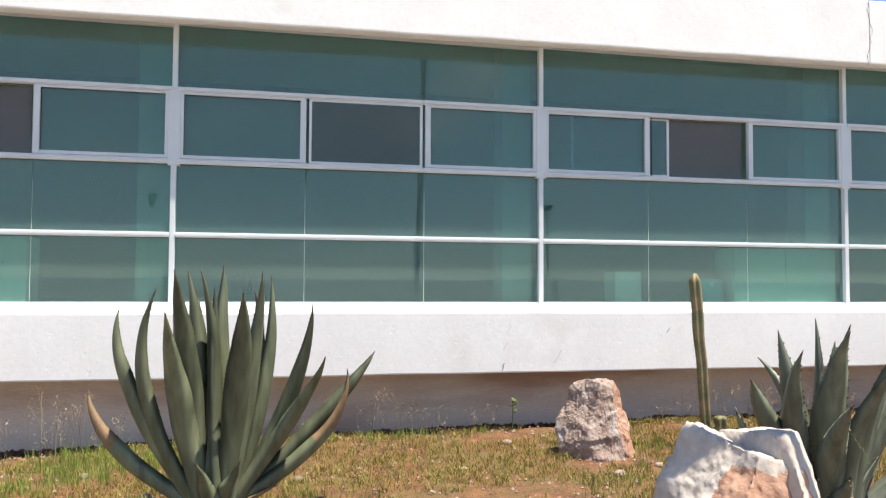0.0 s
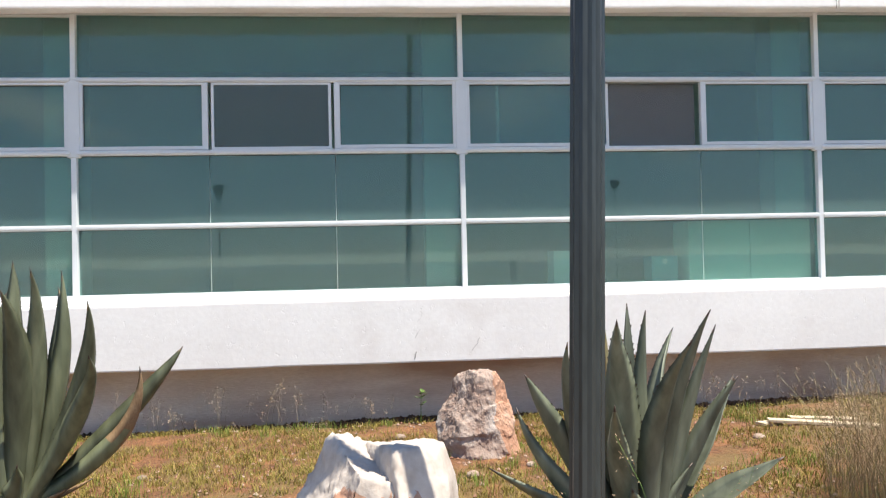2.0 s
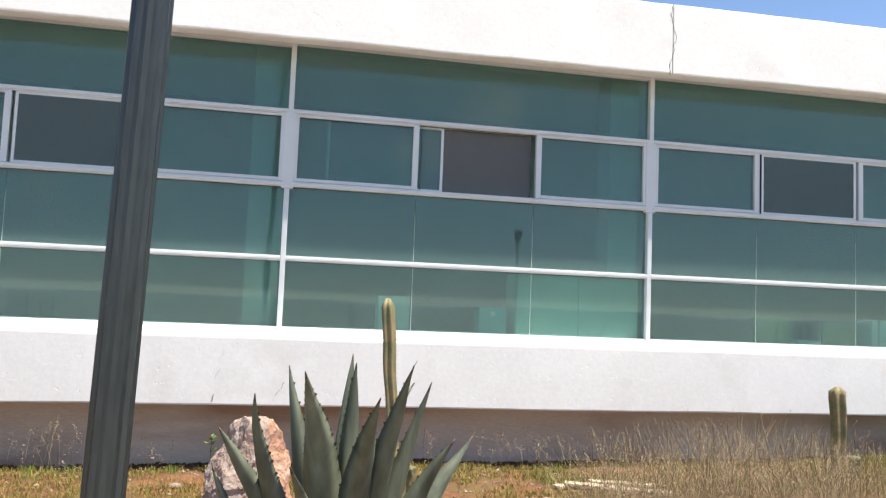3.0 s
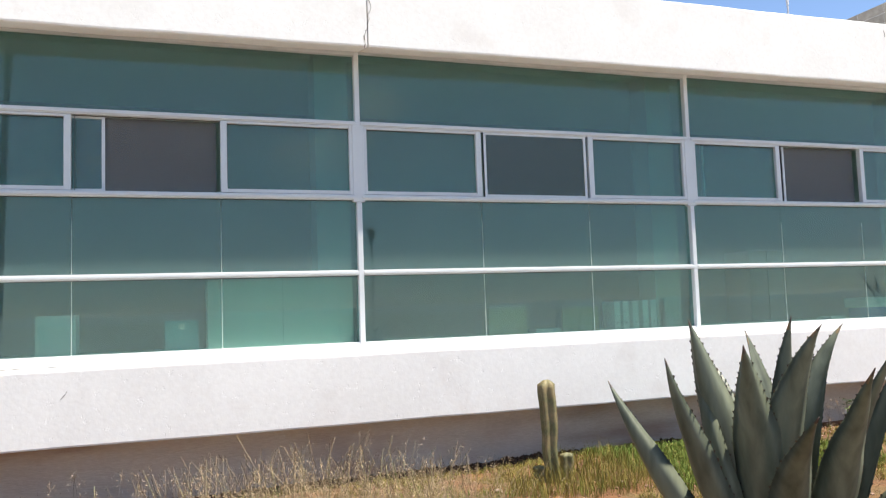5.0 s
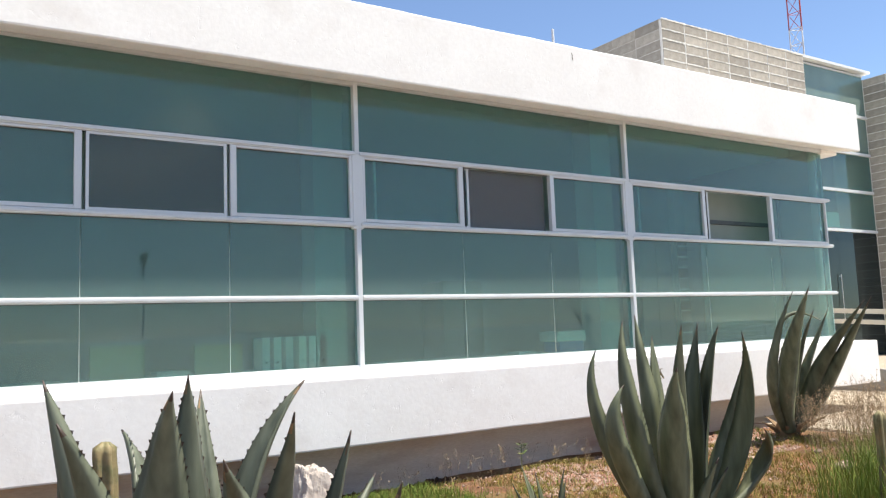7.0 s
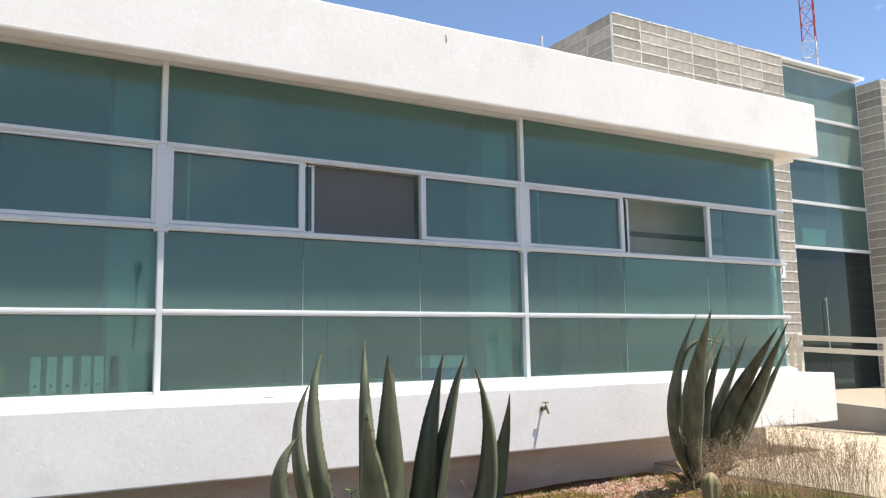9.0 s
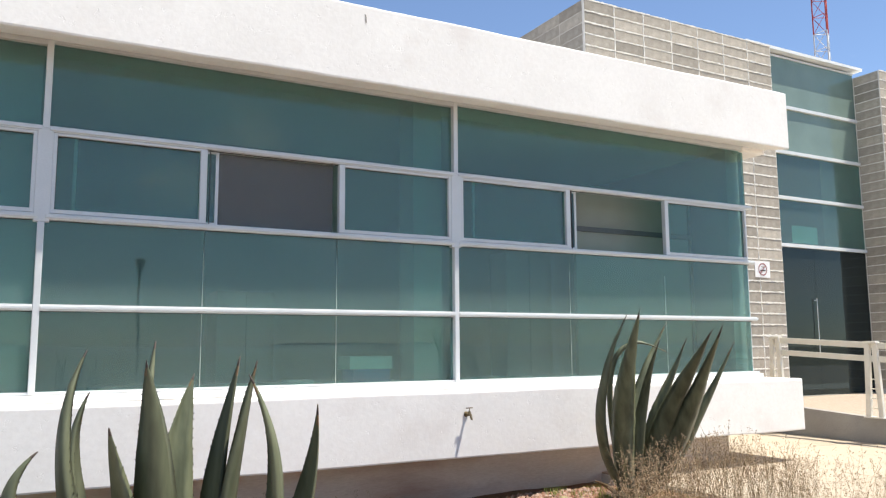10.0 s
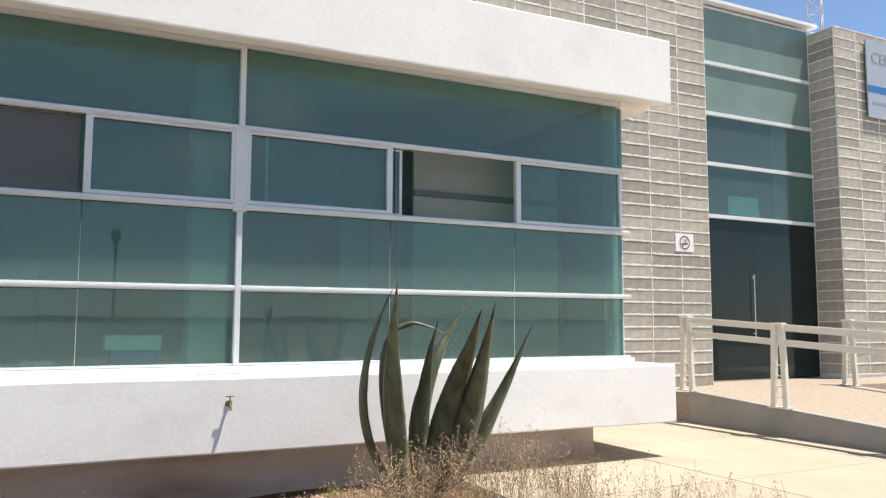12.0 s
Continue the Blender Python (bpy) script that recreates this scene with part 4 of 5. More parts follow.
grow((0.39, -0.42, 1.51), (0.16, -0.18, 0.62), 0.21, -98)
grow((0.04, -1.07, 1.58), (0.1, -0.45, 0.77), 0.27, -112)
grow((0.13, -1.1, 1.62), (0.22, -0.46, 0.62), 0.28, -113)
grow((0.73, -0.69, 1.48), (0.43, -0.29, 0.48), 0.21, -97)
grow((0.08, -0.51, 1.36), (-0.36, -0.22, 1.28), 0.09, 158)
fill(6, 0.25, 0.5, 0.11, 0.1)
grow, fill = agave((11.2, 5.75, 0.24), "small young agave with narrow pointed leaves", 16, 0.006, AGAVE, 0.04)
fill(6, 0.62, 0.3, 0.085)
fill(4, 0.6, 0.12, 0.08)


def cactus(name, at, stems, label):
    """Ribbed column cacti: stems of (dx, dy, height, radius, lean)."""
    c = thing(name, at, label, "cactus")
    for dx, dy, h, r, lean in stems:
        bm = bmesh.new()
        sides, n = 36, 24
        loops = []
        for i in range(n + 1):
            t = i / n
            z = h * t
            rr = r * (0.86 + 0.2 * t) * (1 + 0.06 * noise.noise(Vector((h * 7, t * 6, 1))))
            cap = 1 - 0.4 * r / h
            if t > cap:
                rr *= math.sqrt(max(0.12, 1 - ((t - cap) / (1 - cap)) ** 2))
            ox = lean * t + 0.025 * noise.noise(Vector((t * 4, h, 4)))
            loops.append([bm.verts.new((dx + ox + rr * (1 + 0.24 * math.cos(5 * a)) * math.cos(a), dy + rr * (1 + 0.24 * math.cos(5 * a)) * math.sin(a), z - 0.05)) for a in (2 * math.pi * k / sides for k in range(sides))])
        for a, b in zip(loops, loops[1:]):
            for k in range(sides):
                j = (k + 1) % sides
                bm.faces.new((a[k], a[j], b[j], b[k])).smooth = True
        bm.faces.new(loops[-1])
        part("stem", bm, CACTUS, c)
        rnd = random.Random(int(h * 1000))
        bm = bmesh.new()
        for k in range(5):
            a = 2 * math.pi * k / 5
            for i in range(int(h / 0.035)):
                t = (i + 0.5) / int(h / 0.035)
                o = Vector((dx + lean * t + r * 1.12 * math.cos(a), dy + r * 1.12 * math.sin(a), h * t * 0.97 - 0.05))
                for s in range(2):
                    d = Vector((math.cos(a) + rnd.uniform(-0.6, 0.6), math.sin(a) + rnd.uniform(-0.6, 0.6), rnd.uniform(-0.4, 0.6))) * 0.016
                    e = Vector((0, 0, 0.0012))
                    bm.faces.new([bm.verts.new(q) for q in (o - e, o + e, o + d)])
        part("thorn_cover", bm, DRY, c)["kind"] = "stuff"
    return c


cactus("column_cactus", (4.48, 6.95, 0.2), ((0, 0, 1.60, 0.044, -0.12), (0.08, -0.05, 0.32, 0.05, 0.02), (0.02, 0.1, 0.25, 0.045, 0.03)), "tall thin ribbed column cactus with small offshoots")
cactus("column_cactus", (8.74, 7.41, 0.22), ((0, 0, 0.93, 0.062, -0.02), (0.11, -0.03, 0.3, 0.05, 0.02), (-0.09, 0.05, 0.2, 0.045, -0.01)), "short thick ribbed column cactus with offshoots")
cactus("column_cactus", (13.6, 4.85, 0.25), ((0, 0, 0.85, 0.036, 0.02), (0.1, 0.03, 0.3, 0.034, 0.02)), "short brownish column cactus in dry grass")


def boulder(at, size, seed, label, mat, planes, sharp=0.5, turn=0.0, full=1.0, layers=0.0, broken=None, where=None):
    """A broken rock: a sphere cut by planes, then roughened."""
    bm = bmesh.new()
    bmesh.ops.create_icosphere(bm, subdivisions=6, radius=1.0)
    planes = [(Vector(q[:3]).normalized(), q[3]) for q in planes]
    off = Vector((seed * 3.1, seed * 1.7, 0))
    for v in bm.verts:
        d = v.co.normalized()
        r = full
        for nrm, dist in planes:
            c = d.dot(nrm)
            if c > 0.05:
                r = min(r, dist / c)
        r *= 1 + 0.10 * noise.noise(d * 2.2 + off) + 0.05 * noise.ridged_multi_fractal(d * 3.0 + off, 1.0, 2.0, 5, 1.0, 2.0) * sharp + 0.022 * noise.noise(d * 11 + off) + 0.014 * noise.noise(d * 26 + off) + 0.007 * noise.noise(d * 60 + off)
        r *= 1 + layers * math.tanh(5 * math.sin(8.5 * d.z * r + 2.2 * noise.noise(d * 1.6 + off)))
        v.co = Vector((d.x * r * size[0], d.y * r * size[1], d.z * r * size[2]))
    if broken:
        bm.normal_update()
        for f in bm.faces:
            c = f.calc_center_median()
            q, wob = Vector((c.x / size[0], c.y / size[1], c.z / size[2])), noise.noise(c * 5 + off) + 0.5 * noise.noise(c * 16)
            if where(q, wob):
                f.material_index = 1
    ob = tagged(part("boulder", bm, [mat, broken] if broken else mat, None, "", False), label, "rock", "boulders in the bed")
    ob.matrix_basis = pose(*at, 0, 0, turn)
    return ob


def split_boulder():
    """A pale rock of two lobes: a rough one broken open in front, and a smooth slab that stands proud beside it."""
    bm = bmesh.new()

    def lobe(at, size, planes, coarse, fine, seed, front=None):
        made = bmesh.ops.create_icosphere(bm, subdivisions=6, radius=1.0)["verts"]
        off = Vector((seed * 3.1, seed * 1.7, 0))
        cuts = [(Vector(q[:3]).normalized(), q[3]) for q in planes]
        for v in made:
            d = v.co.normalized()
            r, way = 1.25, d
            for nrm, dist in cuts:
                c = d.dot(nrm)
                if c > 0.05 and dist / c < r:
                    r, way = dist / c, nrm
            q = Vector((d.x * r * size[0], d.y * r * size[1], d.z * r * size[2]))
            rough = coarse * (noise.noise(q * 5 + off) + 0.5 * noise.noise(q * 13 + off)) + fine * (noise.noise(q * 38 + off) + 0.6 * noise.noise(q * 85 + off))
            v.co = Vector(at) + q + rough * way
        if front:
            for f in {f for v in made for f in v.link_faces}:
                c = f.calc_center_median()
                wob = noise.noise(c * 6 + off) + 0.5 * noise.noise(c * 18)
                if front(c, 0.05 * wob):
                    f.material_index = 1
    lobe((-0.05, 0.04, 0), (0.25, 0.34, 0.79), ((0.1, -0.05, 1, 0.86), (-0.5, -0.2, 0.84, 0.70), (-0.85, -0.2, 0.5, 0.74), (-0.95, -0.3, 0.05, 0.70), (-0.1, -0.85, 0.5, 0.72), (0, 1, 0.2, 0.9)), 0.024, 0.010, 3,
         lambda c, w: c.y < 0.02 + w and -0.27 + w < c.x < 0.25 and c.z < 0.60 + w)
    lobe((0.11, -0.06, 0), (0.29, 0.38, 0.84), ((0.36, -0.62, 0.60, 0.62), (0.0, 0.05, 1, 0.86), (-0.9, -0.25, 0.35, 0.34), (0.8, -0.35, 0.5, 0.80), (0, 1, 0.2, 0.9)), 0.014, 0.006, 5)
    ob = tagged(part("boulder", bm, [PALE_STONE, BROKEN_STONE], smooth=True), "large pale split boulder with a broken pinkish face", "rock", "boulders in the bed")
    ob.matrix_basis = pose(2.52, 3.36, 0.32, 0, 0, 6)


split_boulder()
boulder((3.40, 6.95, 0.36), (0.33, 0.31, 0.46), 7, "tall pinkish layered boulder standing in the grass", STONE,
        ((0.05, 0, 1, 0.92), (0.95, -0.2, 0.25, 0.78), (-0.80, -0.2, 0.55, 0.70), (-0.1, -0.95, 0.3, 0.75), (0.62, -0.7, 0.35, 0.74), (0.75, 0, 0.66, 0.86)), 0.6, turn=8, layers=0.03, broken=BROKEN_STONE, where=lambda q, wob: q.x > 0.18 + 0.2 * wob - 0.15 * q.y)
boulder((9.5, 5.75, 0.45), (0.24, 0.24, 0.62), 9, "pale upright stone behind an agave", PALE_STONE,
        ((0.2, 0, 1, 0.9), (0.9, -0.1, 0.4, 0.75), (-0.8, -0.2, 0.5, 0.75), (0, -0.95, 0.3, 0.7)), 0.5)


def scatter_stones():
    rnd = random.Random(21)
    for i in range(12):
        x, y = 14.6 + 2.3 * rnd.random(), 6.0 + 1.2 * rnd.random()
        s = rnd.uniform(0.03, 0.075)
        bm = bmesh.new()
        bmesh.ops.create_icosphere(bm, subdivisions=2, radius=s)
        for v in bm.verts:
            v.co *= 1 + 0.35 * noise.noise(v.co * 9 + Vector((i, 0, 0)))
            v.co.z *= 0.7
        ob = tagged(part("edging_stone", bm, EDGE_STONE), "small brownish stone lying on the soil", "stone", "edging stones")
        ob.matrix_basis = pose(x, y, ground_z(x, y) + s * 0.3, 0, 0, rnd.uniform(0, 360))
    for i in range(12):
        x, y = rnd.uniform(-1.5, 9), rnd.uniform(5.2, 7.6)
        s = rnd.uniform(0.025, 0.05)
        bm = bmesh.new()
        bmesh.ops.create_icosphere(bm, subdivisions=2, radius=s)
        for v in bm.verts:
            v.co *= 1 + 0.35 * noise.noise(v.co * 12 + Vector((i, 5, 0)))
            v.co.z *= 0.65
        ob = tagged(part("field_stone", bm, EDGE_STONE), "small round brownish stone in the grass", "stone", "field stones")
        ob.matrix_basis = pose(x, y, ground_z(x, y) + s * 0.3, 0, 0, rnd.uniform(0, 360))


scatter_stones()


def stuff_mesh(name, verts, faces, mat, label, category):
    me = bpy.data.meshes.new(name)
    me.from_pydata(verts, [], faces)
    me.materials.append(mat)
    return tagged(new(name, me), label, category, kind="stuff")


def gravel(name, n, area, sizes, seed, label, clumps=0.0, mat=PEBBLE, category="gravel"):
    rnd = random.Random(seed)
    verts, faces = [], []
    while n > 0:
        x, y = rnd.uniform(area[0], area[1]), rnd.uniform(area[2], area[3])
        if noise.noise(Vector((x * 0.8, y * 0.8, seed))) < clumps:
            n -= 0.3
            continue
        n -= 1
        s = rnd.uniform(*sizes)
        z = ground_z(x, y) + s * 0.25
        k = len(verts)
        a = rnd.uniform(0, 3)
        for dx, dy, dz in ((1, 0, 0), (0, 1, 0), (-1, 0, 0), (0, -1, 0), (0, 0, 0.8), (0, 0, -0.8)):
            u, w = dx * math.cos(a) - dy * math.sin(a), dx * math.sin(a) + dy * math.cos(a)
            q = rnd.uniform(0.7, 1.2)
            verts.append((x + u * s * q, y + w * s * q, z + dz * s * q))
        for i in range(4):
            j = (i + 1) % 4
            faces += [(k + i, k + j, k + 4), (k + j, k + i, k + 5)]
    stuff_mesh(name, verts, faces, mat, label, category)


gravel("gravel", 3800, (-3, 17.0, 4.5, 8.45), (0.006, 0.022), 31, "reddish gravel strewn over the soil", -0.1)
# darker brown clods in a narrow strip before the plinth
gravel("soil_clods", 4200, (-6, 12.4, 8.66, 8.95), (0.01, 0.035), 33, "dark soil clods along the foot of the wall", -0.6, DARK_SOIL, "soil")
gravel("gravel", 5200, (12.2, 17.1, 7.0, 8.7), (0.010, 0.03), 32, "pinkish gravel at the foot of the wall", -0.05)


def blades(name, n, area, height, wide, seed, mat, label, clump=0.0, scale=0.9, lean=0.5):
    """Grass as tapered bent blades in patches."""
    rnd = random.Random(seed)
    verts, faces = [], []
    tries = 0
    while n > 0 and tries < 400000:
        tries += 1
        x, y = rnd.uniform(area[0], area[1]), rnd.uniform(area[2], area[3])
        patch = noise.noise(Vector((x * scale, y * scale, seed))) + 0.5 * noise.noise(Vector((x * 3.1, y * 3.1, seed + 4)))
        if patch < clump + rnd.uniform(-0.15, 0.15):
            continue
        for _ in range(rnd.randint(4, 9)):
            n -= 1
            bx, by = x + rnd.gauss(0, 0.025), y + rnd.gauss(0, 0.025)
            z = ground_z(bx, by) - 0.005
            h = rnd.uniform(*height)
            a = rnd.uniform(0, 6.283)
            l = h * rnd.uniform(0.1, lean)
            dx, dy = math.cos(a) * l, math.sin(a) * l
            b = rnd.uniform(0, 6.283)
            wx, wy = math.cos(b) * wide, math.sin(b) * wide
            k = len(verts)
            verts += [(bx - wx, by - wy, z), (bx + wx, by + wy, z), (bx + dx * 0.35 - wx * 0.8, by + dy * 0.35 - wy * 0.8, z + h * 0.6), (bx + dx * 0.35 + wx * 0.8, by + dy * 0.35 + wy * 0.8, z + h * 0.6), (bx + dx, by + dy, z + h)]
            faces += [(k, k + 1, k + 3, k + 2), (k + 2, k + 3, k + 4)]
    stuff_mesh(name, verts, faces, mat, label, "grass")


blades("grass", 190000, (-4, 16.6, 3.9, 8.5), (0.015, 0.065), 0.0027, 41, GRASS, "short yellow-green grass in patches on red soil", -0.17, 1.3, 1.1)
blades("grass", 2600, (13.4, 14.8, 4.3, 5.4), (0.2, 0.62), 0.0026, 47, LUSH, "tall green grass round the short cactus", -0.6)
blades("straw", 11000, (-4, 16.8, 4.4, 8.4), (0.012, 0.04), 0.002, 46, DRY, "dry straw litter on the red soil", -0.3, 0.9, 2.6)
blades("grass", 6000, (-4, 17.0, 5.6, 8.2), (0.04, 0.10), 0.0025, 42, LUSH, "brighter green grass tufts in the bed", 0.32)
blades("grass", 1500, (8.2, 9.6, 6.7, 7.9), (0.06, 0.24), 0.0025, 43, GRASS, "yellow-green grass around the short cactus", 0.05)
blades("grass", 2600, (-2.2, 0.0, 6.4, 8.0), (0.05, 0.17), 0.0025, 44, LUSH, "long green grass beside the large agave", 0.0)
blades("grass", 17000, (9.5, 11.7, 6.5, 8.4), (0.03, 0.11), 0.0028, 48, LUSH, "bright yellow-green grass patch between the agaves", -0.35)
blades("grass", 12000, (-8, 17.2, 2.0, 4.2), (0.05, 0.2), 0.003, 45, GRASS, "rough grass along the edge of the bed", -0.1)


def seed_grass(name, n, centre, radius, height, seed, label, droop=0.35, heads=36, mat=DRY, grain=1.0):
    """Feathery dry grass: thin stalks, each with a loose head of tiny seeds."""
    rnd = random.Random(seed)
    verts, faces, hv, hf = [], [], [], []
    for _ in range(n):
        r, a = radius * math.sqrt(rnd.random()), rnd.uniform(0, 6.283)
        x, y = centre[0] + r * math.cos(a), centre[1] + r * math.sin(a) * 0.6
        z = ground_z(x, y)
        h = rnd.uniform(*height) * (1 - 0.25 * r / radius)
        la = rnd.uniform(0, 6.283)
        l = h * rnd.uniform(0.05, droop)
        pts = [Vector((x + math.cos(la) * l * t * t, y + math.sin(la) * l * t * t, z + h * (t - 0.12 * t * t * l / h))) for t in (0, 0.35, 0.7, 1.0)]
        b = rnd.uniform(0, 6.283)
        w = Vector((math.cos(b), math.sin(b), 0)) * 0.0010
        for p, q in zip(pts, pts[1:]):
            k = len(verts)
            verts += [p - w, p + w, q + w, q - w]
            faces.append((k, k + 1, k + 2, k + 3))
        for _ in range(heads):
            t = 0.62 + 0.4 * rnd.random()
            p = pts[2].lerp(pts[3], (t - 0.62) / 0.4)
            spread = 0.065 * (1.15 - (t - 0.62) / 0.4)
            p = p + Vector((rnd.gauss(0, spread * 0.6), rnd.gauss(0, spread * 0.6), rnd.gauss(0, spread * 0.5)))
            s = rnd.uniform(0.004, 0.009) * grain
            k = len(hv)
            d = Vector((rnd.uniform(-1, 1), rnd.uniform(-1, 1), rnd.uniform(-1, 1))).normalized() * s
            e = Vector((rnd.uniform(-1, 1), rnd.uniform(-1, 1), rnd.uniform(-1, 1))).normalized() * s * 0.7
            hv += [p - d, p + e, p + d * 1.4]
            hf.append((k, k + 1, k + 2))
    t = thing(name, (0, 0, 0), label, "grass")
    for nm, v, f, m in (("stalk_tuft", verts, faces, mat), ("seed_tuft", hv, hf, PLUME)):
        me = bpy.data.meshes.new(nm)
        me.from_pydata(v, [], f)
        me.materials.append(m)
        ob = new(nm, me)
        ob.parent = t
        ob["kind"] = "stuff"
    return t


seed_grass("dry_grass_clump", 3000, (6.25, 5.0), 1.05, (0.35, 1.02), 51, "hazy clump of dry seeding grass in the bed", 0.5, 36, grain=0.6)
seed_grass("dry_grass_clump", 750, (16.5, 6.5), 1.0, (0.35, 0.85), 52, "tall dry seeding grass round the agave by the paving")
seed_grass("dry_grass_clump", 300, (17.3, 5.3), 1.1, (0.3, 0.8), 53, "dry seeding grass at the edge of the paving")
seed_grass("dry_grass_clump", 160, (15.4, 6.0), 0.7, (0.3, 0.7), 54, "thin dry seeding grass in the bed")
seed_grass("dry_grass_clump", 60, (5.6, 7.6), 1.5, (0.2, 0.55), 55, "sparse seeding grass along the wall")
seed_grass("dry_grass_clump", 70, (1.0, 7.8), 1.8, (0.25, 0.6), 56, "sparse seeding grass along the wall")
seed_grass("dry_grass_clump", 80, (12.6, 8.0), 1.6, (0.2, 0.45), 57, "sparse seeding grass along the wall")
seed_grass("dry_grass_clump", 16, (3.7, 3.85), 0.4, (0.45, 0.85), 59, "a few tall grass stalks before the toothed agave", 0.5, 14, WEED)
seed_grass("dry_grass_clump", 9, (2.75, 3.0), 0.2, (0.4, 0.75), 60, "a few dark grass stalks beside the pale boulder", 0.5, 8, WEED)
seed_grass("dry_grass_clump", 40, (-1.2, 7.6), 0.8, (0.35, 0.75), 58, "sparse seeding grass along the wall")


def weed(at, h, seed, label):
    rnd = random.Random(seed)
    w = thing("weed", at, label, "weed", "weeds by the wall")
    bm = bmesh.new()
    tube(bm, (0, 0, -0.03), (0.01, 0, h), 0.005, 0.003, 6)
    part("stalk", bm, WEED, w)
    for i in range(12):
        a, z = rnd.uniform(0, 6.283), h * rnd.uniform(0.65, 1.02)
        d = Vector((math.cos(a), math.sin(a), rnd.uniform(0.0, 0.5))).normalized()
        s = Vector((-math.sin(a), math.cos(a), 0))
        l = rnd.uniform(0.05, 0.09)
        o = Vector((0.01, 0, z))
        bm = bmesh.new()
        v = [bm.verts.new(q) for q in (o, o + d * l * 0.5 + s * l * 0.3, o + d * l, o + d * l * 0.5 - s * l * 0.3, o + d * l * 0.5 - Vector((0, 0, 0.006)))]
        for q in ((0, 1, 4), (1, 2, 4), (2, 3, 4), (3, 0, 4)):
            bm.faces.new([v[i] for i in q])
        part("leaf", bm, WEED, w)


weed((2.99, 8.1, 0.12), 0.36, 1, "small green leafy weed at the foot of the wall")
weed((12.9, 8.25, 0.25), 0.3, 2, "small weed at the foot of the wall")


def planks():
    for i, (x, y, l, a) in enumerate(((6.4, 7.1, 0.9, -18), (6.6, 7.35, 0.7, -8), (6.1, 7.3, 0.45, 20))):
        bm = bmesh.new()
        box(bm, -l / 2, l / 2, -0.05, 0.05, 0, 0.025, 0.004)
        ob = tagged(part("plank", bm, WOOD), "weathered pale wood offcut lying on the grass", "plank", "wood offcuts")
        ob.matrix_basis = pose(x, y, ground_z(x, y) + 0.005, 0, 2, a)


planks()


# ---- inside the rooms ----
def binder(x, y, z, colour, group):
    b = thing("ring_binder", (x, y, z), "white ring binder standing on the desk by the window", "binder", group)
    boxed("spine", (-0.037, 0.037, 0, 0.004, 0, 0.32), colour, b)
    boxed("cover", (-0.037, -0.034, 0.004, 0.26, 0, 0.32), colour, b)
    boxed("cover", (0.034, 0.037, 0.004, 0.26, 0, 0.32), colour, b)
    boxed("pages", (-0.03, 0.026, 0.01, 0.24, 0.006, 0.3), PAPER, b)
    bm = bmesh.new()
    tube(bm, (0, -0.001, 0.08), (0, 0.0, 0.08), 0.012, sides=12)
    part("finger_ring", bm, DARK_PANEL, b)


def desk(x0, x1, label):
    d = thing("desk", (x0, 8.95, FLOOR_Z), label, "desk", "desks by the windows")
    L = x1 - x0
    boxed("desktop", (0, L, 0, 0.7, 0.63, 0.66), CABINET, d, 0.003)
    for x in (0.02, L - 0.06):
        boxed("leg_panel", (x, x + 0.04, 0.05, 0.65, 0, 0.63), CABINET, d)


for x0, x1 in ((-3.9, -0.8), (0.0, 3.1), (3.9, 5.9), (7.9, 11.1), (11.8, 14.9), (15.6, 19.0)):
    desk(x0, x1, "pale office desk standing under the window")
for i, x in enumerate((10.42, 10.54, 10.66, 10.80, 10.90, 11.02)):
    binder(x, 8.97 + 0.01 * (i % 2), FLOOR_Z + 0.66, PAPER if i != 3 else CABINET, "binders by the window")


def cabinet(x0, x1, y0, y1, h, label, mat=CABINET):
    c = thing("cabinet", (x0, y0, FLOOR_Z), label, "cabinet", "office cabinets")
    L = x1 - x0
    boxed("body", (0, L, 0.02, y1 - y0, 0, h), mat, c, 0.004)
    for i in range(2):
        a = L * i / 2 + 0.004
        boxed("back_panel", (a, a + L / 2 - 0.008, 0, 0.018, 0.02, h - 0.02), mat, c)
    return c


cabinet(5.98, 7.36, 8.86, 9.3, 1.31, "pale laminate cabinet with its back to the window")
cabinet(-2.6, -1.75, 8.86, 9.3, 1.31, "pale laminate cabinet with its back to the window")
cabinet(16.6, 17.3, 9.9, 10.3, 2.2, "tall grey cabinet standing in the room", DULL_CABINET)
cabinet(13.0, 13.6, 9.8, 10.3, 1.6, "grey cabinet standing in the room", DULL_CABINET)


def screen_panel(x0, x1, y, h):
    c = thing("office_screen", (x0, y, FLOOR_Z), "tall pale office screen with a dark rail across it", "screen")
    boxed("panel", (0, x1 - x0, 0, 0.05, 0, h), SCREEN_CLOTH, c, 0.004)
    boxed("rail", (0, x1 - x0, -0.03, -0.001, h - 0.58, h - 0.52), DARK_PANEL, c)
    boxed("post", (x1 - x0 + 0.002, x1 - x0 + 0.05, -0.02, 0.06, 0, h), DARK_PANEL, c)


screen_panel(17.2, 19.1, 9.25, 3.0)


def loose(name, dims, mat, label, category):
    bm = bmesh.new()
    x0, x1, y0, y1, z0, z1 = dims
    box(bm, 0, x1 - x0, 0, y1 - y0, 0, z1 - z0, 0.004)
    ob = tagged(part(name, bm, mat), label, category)
    ob.matrix_basis = pose(x0, y0, z0)
    return ob


